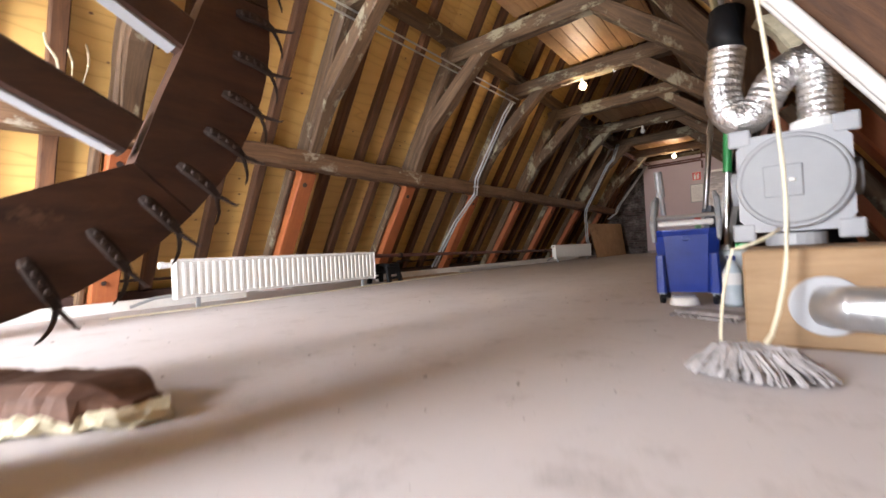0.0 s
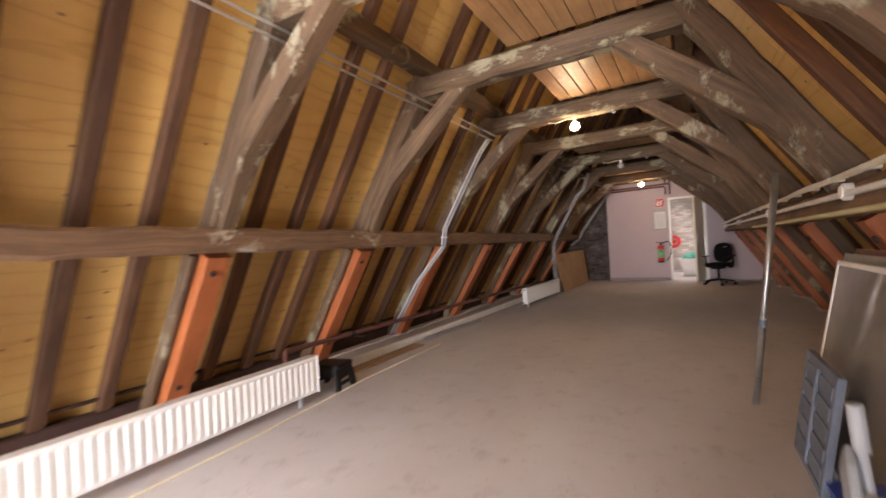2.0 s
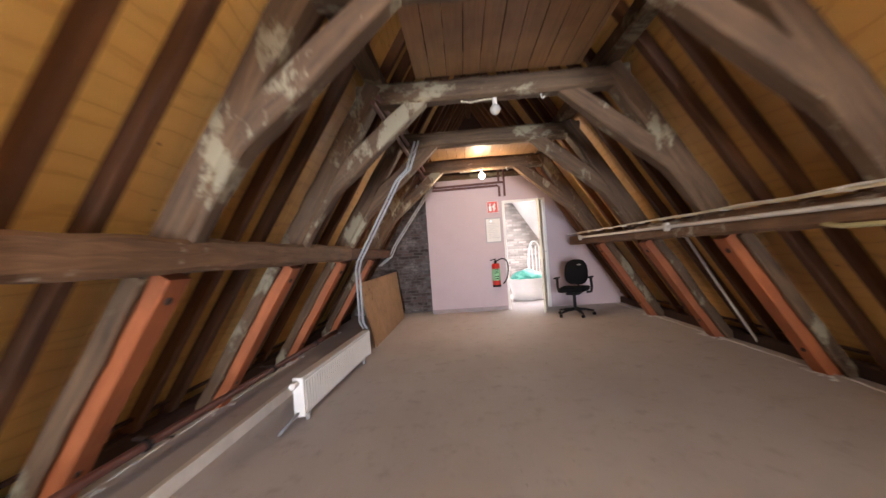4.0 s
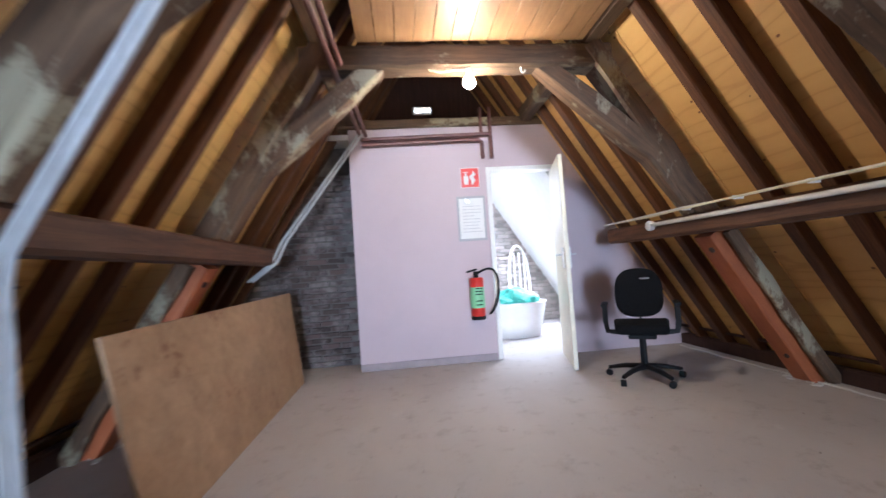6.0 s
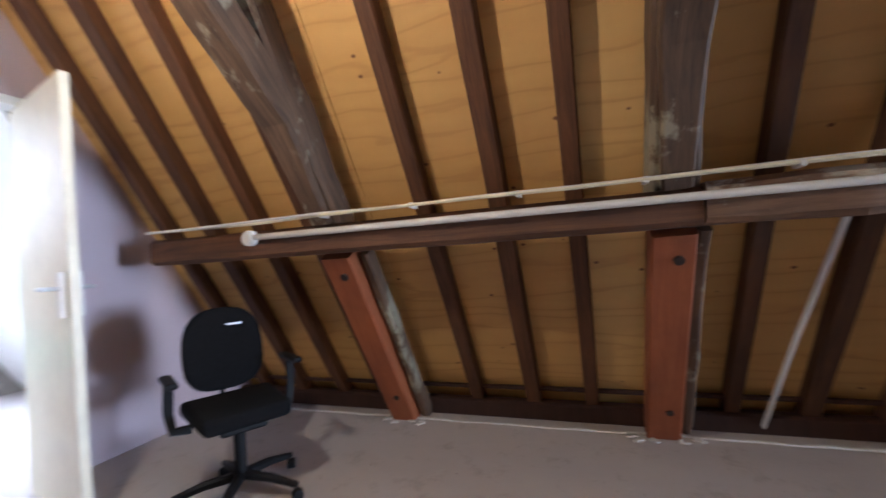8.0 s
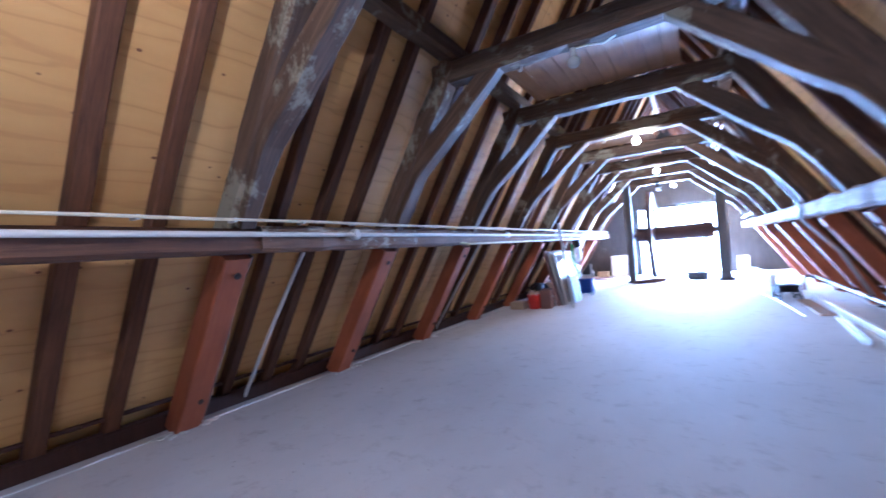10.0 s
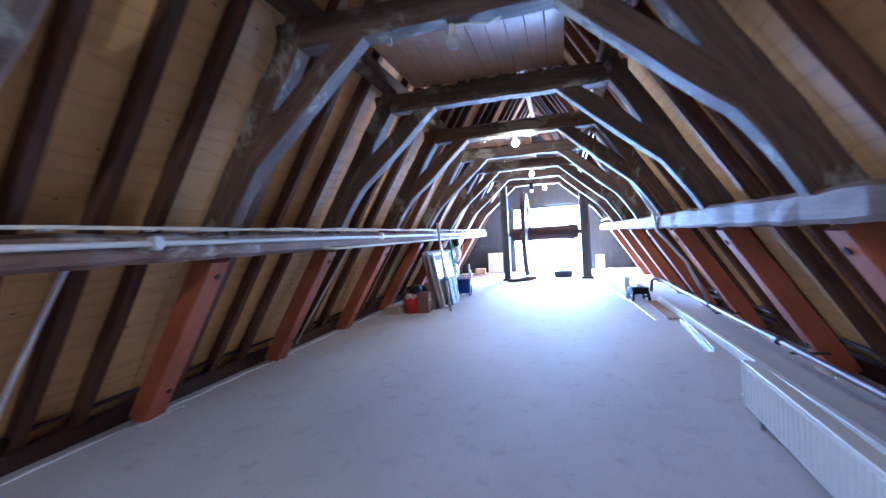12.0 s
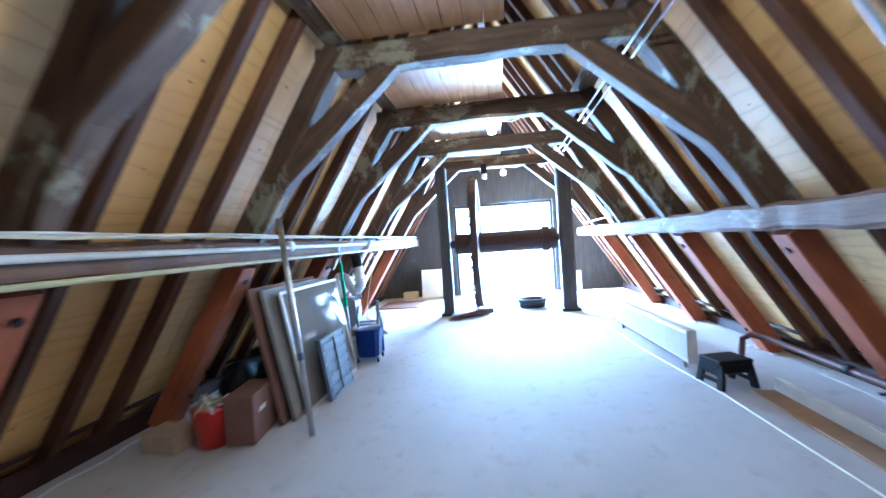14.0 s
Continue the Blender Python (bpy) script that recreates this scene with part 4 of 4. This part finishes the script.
# ---- cleaning things and boards by the right slope ----
def bucket():
    b = thing("mop_bucket", (1.415, 2.40, 0), "blue plastic mop bucket trolley with grey wringer handles", "mop bucket", rz=4)
    b.scale = (0.86, 0.86, 0.88)
    part("tank", sweep([(0, 0, 0.06), (0, 0, 0.10), (0, 0, 0.36), (0, 0, 0.385), (0, 0, 0.392)], [(x * 1.22, y) for x, y in rect(0.25, 0.30, 0.04)], (0, 1, 0), scales=[0.82, 0.86, 1.0, 1.06, 1.06]), BLUE, b)
    for sx in (-1, 1):
        part("corner_rib", sweep([(0.125 * sx, -0.15, 0.06), (0.125 * sx, -0.155, 0.26)], rect(0.05, 0.03, 0.01), (0, 1, 0), scales=[1, 0.8]), BLUE, b)
        side = part("wringer_arm", sweep([(0.15 * sx, -0.12, 0.33), (0.155 * sx, -0.11, 0.42), (0.15 * sx, -0.06, 0.53), (0.14 * sx, -0.02, 0.57)], rect(0.085, 0.03, 0.008), (1, 0, 0), scales=[0.6, 1, 1, 0.6]), GREYPVC, b, "grey wringer arm")
        for sy in (-1, 1):
            c = part("castor", disc(0.03, 0.025, at(0.125 * sx, 0.13 * sy, 0.03, 0, 90, 15), 14, bevel=0.004), BLACK, b)
            part("fork", slab((0.035, 0.04, 0.035), at(0.125 * sx, 0.13 * sy, 0.058), 0.006), GREYPVC, c)
    part("press_bar", slab((0.27, 0.03, 0.03), at(0, -0.10, 0.425), 0.008), WHITEPVC, b)
    part("press_tube", tube([(-0.14, -0.1, 0.46), (0.14, -0.1, 0.46)], 0.012, 8), STEEL, b)
    part("lever", tube([(-0.10, -0.06, 0.43), (-0.115, -0.05, 0.58)], 0.014, 10), PALEGREY, b)
    part("lever_grip", tube([(-0.115, -0.05, 0.58), (-0.125, -0.045, 0.72)], 0.022, 12), PALEGREY, b)
    part("lug", slab((0.03, 0.015, 0.02), at(0, -0.155, 0.34), 0.004), BLUE, b)
    return b


bucket()
det = thing("smoke_detector", (1.41, 2.245, 0), "round white smoke detector lying on the floor", "smoke detector")
part("body", disc(0.064, 0.036, at(0, 0, 0.019), 24, 0.054, bevel=0.008), WHITE, det, smooth=True)
part("grille", disc(0.048, 0.010, at(0, 0, 0.040), 24), PALEGREY, det)
jug = thing("jerrycan", (1.60, 2.42, 0), "milky plastic jerrycan with a green cap on the floor", "jerrycan", rz=-20)
part("body", slab((0.15, 0.11, 0.24), at(0, 0, 0.12), 0.025, 3), JUG, jug, smooth=True)
part("neck", disc(0.022, 0.03, at(-0.04, 0, 0.25), 12), WHITE, jug)
part("cap", disc(0.026, 0.022, at(0.03, 0, 0.257), 12, bevel=0.004), GREEN, jug)
bot = thing("water_bottle", (1.595, 2.24, 0), "clear plastic water bottle with a blue cap", "bottle")
part("body", sweep([(0, 0, 0.002), (0, 0, 0.02), (0, 0, 0.05), (0, 0, 0.10), (0, 0, 0.15), (0, 0, 0.18), (0, 0, 0.20)], ring_of(0.036, 16), (0, 1, 0), scales=[0.85, 1, 0.92, 1, 0.95, 0.5, 0.36]), BOTTLE, bot, smooth=True)
part("cap", disc(0.015, 0.018, at(0, 0, 0.208), 12), BLUE, bot)
part("label", disc(0.037, 0.05, at(0, 0, 0.12), 16), PAPER, bot)


def mop_head(name, x, y, rx, ry, n, label):
    t = thing(name, (x, y, 0), label, "mop")
    bm = bmesh.new()
    for i in range(n):
        a = random.uniform(0, 2 * math.pi)
        L = random.uniform(0.6, 1.0)
        ex, ey = rx * L * math.cos(a), ry * L * math.sin(a)
        w = random.uniform(-0.02, 0.02)
        pts = [(ex * 0.1, ey * 0.1, 0.045), (ex * 0.5 + w, ey * 0.5, 0.05 + random.uniform(0, 0.012)), (ex * 0.85, ey * 0.85 + w, 0.028), (ex, ey, 0.008)]
        tube(pts, 0.0042, 5, bm=bm)
    part("mop_yarn", bm, MOP, t)["kind"] = "stuff"
    part("core", ball(0.05, Matrix.Diagonal((1.5, 0.8, 0.6, 1)) @ at(0, 0, 0.05), n=10), MOP, t)
    return t


mop_head("cotton_mop", 1.69, 1.16, 0.13, 0.085, 330, "grey dirty cotton mop head spread on the floor")
flat = thing("flat_mop", (1.545, 1.92, 0), "grey fringed flat mop pad on the floor", "mop", rz=-25)
part("pad", slab((0.24, 0.10, 0.02), at(0, 0, 0.014), 0.006), MOP, flat)
bm = bmesh.new()
for i in range(60):
    s = random.choice((-1, 1))
    x = random.uniform(-0.12, 0.12)
    tube([(x, 0.04 * s, 0.01), (x + random.uniform(-0.01, 0.01), 0.075 * s, 0.006)], 0.005, 5, bm=bm)
part("fringe", bm, MOP, flat)["kind"] = "stuff"

plinth = thing("plinth_box", (1.665, 1.47, 0), "raw pine box with a duct opening carrying the fan", "box")
part("carcass", box_at(0, 0.72, 0, 0.66, 0, 0.255, 0.006), RAWWOOD, plinth)
part("flange", disc(0.074, 0.012, at(0.165, -0.006, 0.112, 90, 0, 0), 28, bevel=0.003), PALEGREY, plinth, "white round duct flange")
duct = part("duct_stub", tube([(0.165, -0.004, 0.112), (0.205, -0.045, 0.112), (0.42, -0.11, 0.112)], 0.052, 20), STEEL, plinth, "shiny spiral duct stub", smooth=True)
for i in range(6):
    q = Vector((0.205, -0.045, 0.112)).lerp(Vector((0.42, -0.11, 0.112)), i / 5.5)
    part("seam", disc(0.0535, 0.004, Matrix.Translation(q) @ at(0, 0, 0, 0, 90, -17), 20), STEEL, duct)

fan = thing("fan_unit", (1.80, 1.99, 0.256), "grey plastic ventilation fan unit with a round cover", "fan", rz=-2)
fan.scale = (1.22, 1.22, 1.26)
part("housing", sweep([(0, 0.10, 0.175), (0, -0.05, 0.175)], [(x, y) for x, y in rect(0.25, 0.27, 0.035)], (0, 0, 1)), PALEGREY, fan)
part("cover_ring", disc(0.128, 0.03, at(0, -0.055, 0.175, 90, 0, 0), 40, bevel=0.008), PALEGREY, fan, smooth=False)
cover = part("cover", disc(0.117, 0.02, at(0, -0.066, 0.175, 90, 0, 0), 40, bevel=0.006), GREYPVC, fan, "mid-grey round fan cover")
part("plate", slab((0.085, 0.006, 0.085), at(-0.02, -0.078, 0.175), 0.002), GREYPVC, cover)
part("screw", slab((0.014, 0.01, 0.01), at(0.0, -0.083, 0.175), 0.002), WHITE, cover)
for sx in (-1, 1):
    for z in (0.04, 0.31):
        part("lug", slab((0.055, 0.014, 0.05), at(0.115 * sx, -0.045, z), 0.006, 2), PALEGREY, fan)
    part("port", disc(0.05, 0.03, at(0.13 * sx, 0.03, 0.175, 0, 90, 0), 18, bevel=0.004), PALEGREY, fan)
part("base_collar", disc(0.07, 0.035, at(0, 0.02, 0.018), 22, bevel=0.004), PALEGREY, fan)
part("top_collar", disc(0.055, 0.03, at(0.055, 0.02, 0.325), 22, bevel=0.004), WHITE, fan)


def corrugated(points, r, n=16, pitch=0.011):
    pts = between(points, pitch)
    return sweep(pts, ring_of(r, n), (0.1, 1, 0.1), 0.004, scales=[1.0 + 0.06 * (i % 2) for i in range(len(pts))])


flex = thing("foil_duct", (0, 0, 0), "crinkled silver flexible foil duct above the fan", "duct")
pts = [(1.885, 2.0, 0.68), (1.886, 2.0, 0.78)] + arc((1.886, 2.0, 0.79), (1.895, 2.0, 0.905), (1.83, 2.0, 0.885), 6)[1:] + arc((1.83, 2.0, 0.885), (1.775, 2.0, 0.87), (1.745, 2.0, 0.80), 6)[1:] + arc((1.745, 2.0, 0.80), (1.69, 2.0, 0.68), (1.635, 2.0, 0.755), 7)[1:] + arc((1.635, 2.0, 0.755), (1.60, 2.0, 0.82), (1.62, 2.0, 0.90), 5)[1:] + [(1.635, 2.0, 1.0)]
part("bellows", corrugated(pts, 0.058, 20, 0.011), FOIL, flex)
part("black_pipe", tube([(1.635, 2.0, 0.99), (1.63, 2.01, 1.06), (1.64, 2.03, 1.155)], 0.06, 18), BLACK, flex, "black plastic pipe above the foil", smooth=True)
legpipes = thing("slope_conduits", (0, 0, 0), "two white conduits running down beside the truss leg", "conduit", kind="structure")
for k in (0, 1):
    part("tube", tube([(face_x(1.30, 2.375), 1.60 + 0.045 * k, 1.30), (face_x(0.30, 2.375), 1.60 + 0.045 * k, 0.30)], 0.019, 10), WHITEPVC, legpipes, smooth=True)
part("backing_post", sweep(between([(face_x(0.26, 2.50), 1.72, 0.26), (face_x(1.17, 2.50), 1.72, 1.17)], 0.12), rect(0.16, 0.11, 0.012), (0, 1, 0), 0.012), RAFTER, legpipes, "rough brown post beside the leg")
tagged(link("torn_board", timber([(1.60, 2.20, 1.36), (1.86, 2.24, 1.02)], 0.06, 0.10, (0, 1, 0), 0.03, 0.03), FOAM), "torn yellow insulation board under the purlin", "insulation")
cord = thing("power_cord", (0, 0, 0), "cream power cord hanging from the rafters to the floor", "cord")
part("wire", tube(arc((1.66, 1.02, 1.3), (1.74, 1.20, 0.8), (1.76, 1.36, 0.45), 8) + arc((1.76, 1.36, 0.45), (1.77, 1.42, 0.20), (1.72, 1.32, 0.06), 6)[1:] + [(1.70, 1.28, 0.03)], 0.0045, 8), CABLE, cord, smooth=True)
part("wire", tube(arc((1.75, 1.53, 0.31), (1.70, 1.45, 0.27), (1.645, 1.46, 0.26), 5) + arc((1.645, 1.46, 0.26), (1.61, 1.44, 0.12), (1.61, 1.42, 0.01), 6)[1:] + arc((1.61, 1.42, 0.008), (1.58, 1.36, 0.008), (1.68, 1.30, 0.008), 5)[1:], 0.0042, 8), CABLE, cord, smooth=True)

# mop handles and poles
green = thing("green_mop_handle", (1.545, 2.56, 0), "steel mop handle with a long green grip leaning on the purlin", "mop handle")
part("tube", tube([(0, 0, 0.0), (0.07, 0.05, 1.28)], 0.011, 8), STEEL, green)
part("grip", tube([(0.035, 0.025, 0.62), (0.06, 0.043, 1.08)], 0.019, 12), GREEN, green, "green plastic grip")
pole = thing("leaning_pole", (1.265, 4.165, 0), "slim grey metal pole leaning against the purlin", "pole")
part("tube", tube([(0, 0, 0), (0.16, -0.06, 1.46)], 0.02, 12), STEEL, pole, smooth=True)
part("tape", tube([(0.055, -0.02, 0.50), (0.06, -0.0225, 0.55)], 0.0215, 12), BLUEGREY, pole)


def leaning_board(name, y0, y1, x, height, lean, depth, face, edge, label, category):
    t = thing(name, (x, y0, 0), label, category, "leaning boards")
    a = math.degrees(math.atan2(lean, height))
    h = math.hypot(lean, height)
    rot = at(0, 0, 0, 0, a, 0)
    part("face", slab((depth * 0.5, y1 - y0 - 0.05, h - 0.05), rot @ at(0, (y1 - y0) / 2, h / 2), 0.002), face, t)
    for yy in (0.0125, y1 - y0 - 0.0125):
        part("edge", slab((depth, 0.025, h), rot @ at(0, yy, h / 2), 0.003), edge, t)
    for zz in (0.0125, h - 0.0125):
        part("edge", slab((depth, y1 - y0 - 0.05, 0.025), rot @ at(0, (y1 - y0) / 2, zz), 0.003), edge, t)
    return t


leaning_board("framed_panel", 2.72, 3.82, 1.46, 0.93, 0.17, 0.022, BOARDWHITE, WHITEPVC, "glossy taupe panel in a white frame leaning on its side", "panel")
leaning_board("pinboard", 2.80, 3.95, 1.505, 0.96, 0.19, 0.03, SLATE, SLATE, "grey framed board leaning behind the glossy panel", "board")
leaning_board("dark_board", 2.95, 4.02, 1.56, 0.98, 0.2, 0.03, BROWN, BROWN, "dark brown board leaning against the slope", "board")
sp = leaning_board("slatted_panel", 3.08, 3.59, 1.375, 0.50, 0.075, 0.03, BLUEGREY, BLUEGREY, "blue-grey slatted plastic panel leaning on the glossy panel", "panel")
lean_rot = at(0, 0, 0, 0, math.degrees(math.atan2(0.075, 0.50)), 0)
for i in range(5):
    part("slat", slab((0.012, 0.45, 0.062), lean_rot @ at(-0.012, 0.255, 0.075 + i * 0.088), 0.005), BLUEGREY, sp)
part("post", slab((0.016, 0.03, 0.45), lean_rot @ at(-0.018, 0.255, 0.25), 0.004), BLUEGREY, sp)
bx = thing("brown_box", (1.71, 4.13, 0), "dark brown cardboard box full of odds and ends", "box", rz=8)
part("carton", slab((0.19, 0.38, 0.32), at(0, 0, 0.16), 0.006), BROWN, bx)
part("label", slab((0.002, 0.10, 0.03), at(-0.0965, 0.05, 0.2), 0), PAPER, bx)
rb = thing("red_bucket", (1.90, 4.27, 0), "red plastic bucket heaped with scraps", "bucket")
part("pail", sweep([(0, 0, 0.002), (0, 0, 0.24), (0, 0, 0.25)], ring_of(0.125, 24), (0, 1, 0), scales=[0.82, 1.0, 1.05]), RED, rb, smooth=True)
for i in range(12):
    a = random.uniform(0, 6.28)
    q = Vector((0.07 * math.cos(a), 0.07 * math.sin(a), 0.27))
    part("scrap", slab((0.05, random.uniform(0.08, 0.16), 0.012), Matrix.Translation(q) @ at(0, 0, 0, random.uniform(-50, 50), random.uniform(-50, 50), random.uniform(0, 180)), 0.003), random.choice((KRAFT, RAWWOOD, PAPER)), rb)
tagged(link("kraft_carton", slab((0.26, 0.20, 0.13), at(2.17, 4.33, 0.066, 0, 0, -6), 0.006), KRAFT), "open kraft cardboard carton by the eaves", "carton")
bag = bmesh.new()
bmesh.ops.create_icosphere(bag, subdivisions=4, radius=0.22, matrix=at(1.98, 3.75, 0.2) @ Matrix.Diagonal((0.8, 1.2, 0.95, 1)))
for v in bag.verts:
    v.co += Vector(noise.noise_vector(v.co * 8)) * 0.05
    v.co.z = max(v.co.z, 0.002)
tagged(link("plastic_bag", bag, BLACK), "crumpled black plastic bag behind the boards", "bag")

# the split log with foam at the start of the walk
log = thing("beam_offcut", (0.55, 0.20, 0), "rotted brown beam offcut with yellow foam along its edge", "beam offcut", rz=38)
def ragged(bm, amount):
    for v in bm.verts:
        v.co += Vector(noise.noise_vector(v.co * 38)) * amount + Vector(noise.noise_vector(v.co * 90)) * amount * 0.5
        v.co.z = max(v.co.z, 0.001)
    return bm


spine = between([(-0.50, 0, 0.055), (0.0, 0.005, 0.052), (0.20, -0.005, 0.046), (0.27, -0.02, 0.036)], 0.018)
taper = [min(1.0, 0.35 + 0.13 * (len(spine) - 1 - i)) for i in range(len(spine))]
part("timber", ragged(sweep(spine, rect(0.17, 0.085, 0.022), (0, 0, 1), 0.018, scales=taper), 0.006), ROT, log)
part("foam", ragged(sweep(between([(-0.45, -0.084, 0.018), (0.12, -0.076, 0.018), (0.25, -0.050, 0.022), (0.30, -0.005, 0.024)], 0.012), rect(0.036, 0.034, 0.010), (0, 0, 1), 0.024), 0.010), FOAM, log, "crumbling yellow foam")

# insulation cables, junction on the left slope
jb = thing("wall_socket", (-1.60, 0.72, 1.42), "white junction box with looping cables on the rafters", "junction box")
part("box", slab((0.04, 0.08, 0.08), None, 0.006), WHITEPVC, jb)
for k, dy in enumerate((-0.05, 0.0, 0.05)):
    part("cable", tube([(0, dy, 0.03), (0.05, dy * 1.5, 0.15), (-0.05, dy * 2, 0.26), (-0.25, dy * 2, 0.62)], 0.007, 6), CABLE, jb)
part("conduit", tube([(0.01, -0.04, 0.0), (0.03, -1.6, -0.03)], 0.011, 8), WHITEPVC, jb)

# grit and chips on the floor
bm = bmesh.new()
for i in range(650):
    x, y = random.uniform(-1.7, 1.9), random.uniform(-1.5, 12.3) if i % 3 else random.uniform(0, 4)
    s = random.uniform(0.0015, 0.0048)
    slab((s * random.uniform(1, 3), s, s * 0.7), at(x, y, s * 0.35, 0, 0, random.uniform(0, 180)), 0, bm=bm)
tagged(link("floor_grit", bm, SLATE), "small chips and grit scattered over the floor", "debris", kind="stuff")
bm = bmesh.new()
for s in (-1, 1):
    for k in range(9):
        for i in range(14):
            y = TRUSS[k] + random.uniform(-0.2, 0.2)
            slab((random.uniform(0.01, 0.04), random.uniform(0.02, 0.05), 0.008), at(s * random.uniform(2.40, 2.5), y, 0.004, 0, 0, random.uniform(0, 90)), 0.002, bm=bm)
tagged(link("plaster_crumbs", bm, PAPER), "white plaster crumbs along the feet of the legs", "debris", kind="stuff")

tagged(link("caulk_line_right", timber([(2.50, -1.6, 0.004), (2.50, 12.9, 0.004)], 0.018, 0.010, (0, 0, 1), 0.014, 0.07), PAPER), "ragged white filler line where floor meets eaves", "trim", kind="structure")
tagged(link("caulk_line_left", timber([(-2.46, 3.2, 0.004), (-2.46, 10.6, 0.004)], 0.018, 0.010, (0, 0, 1), 0.014, 0.07), PAPER), "ragged white filler line where floor meets eaves", "trim", kind="structure")

# brick faces last
bricks(side_wall, -2.75, -1.05, 0.04, 2.2, 13.41, BRICK, lambda x, z: x > -2.6 + 0.5 * z)
bricks(well, 0.35, 2.3, 0.04, 2.45, 15.74, BRICK_IN, lambda x, z: x < 2.3 - 0.3 * z)
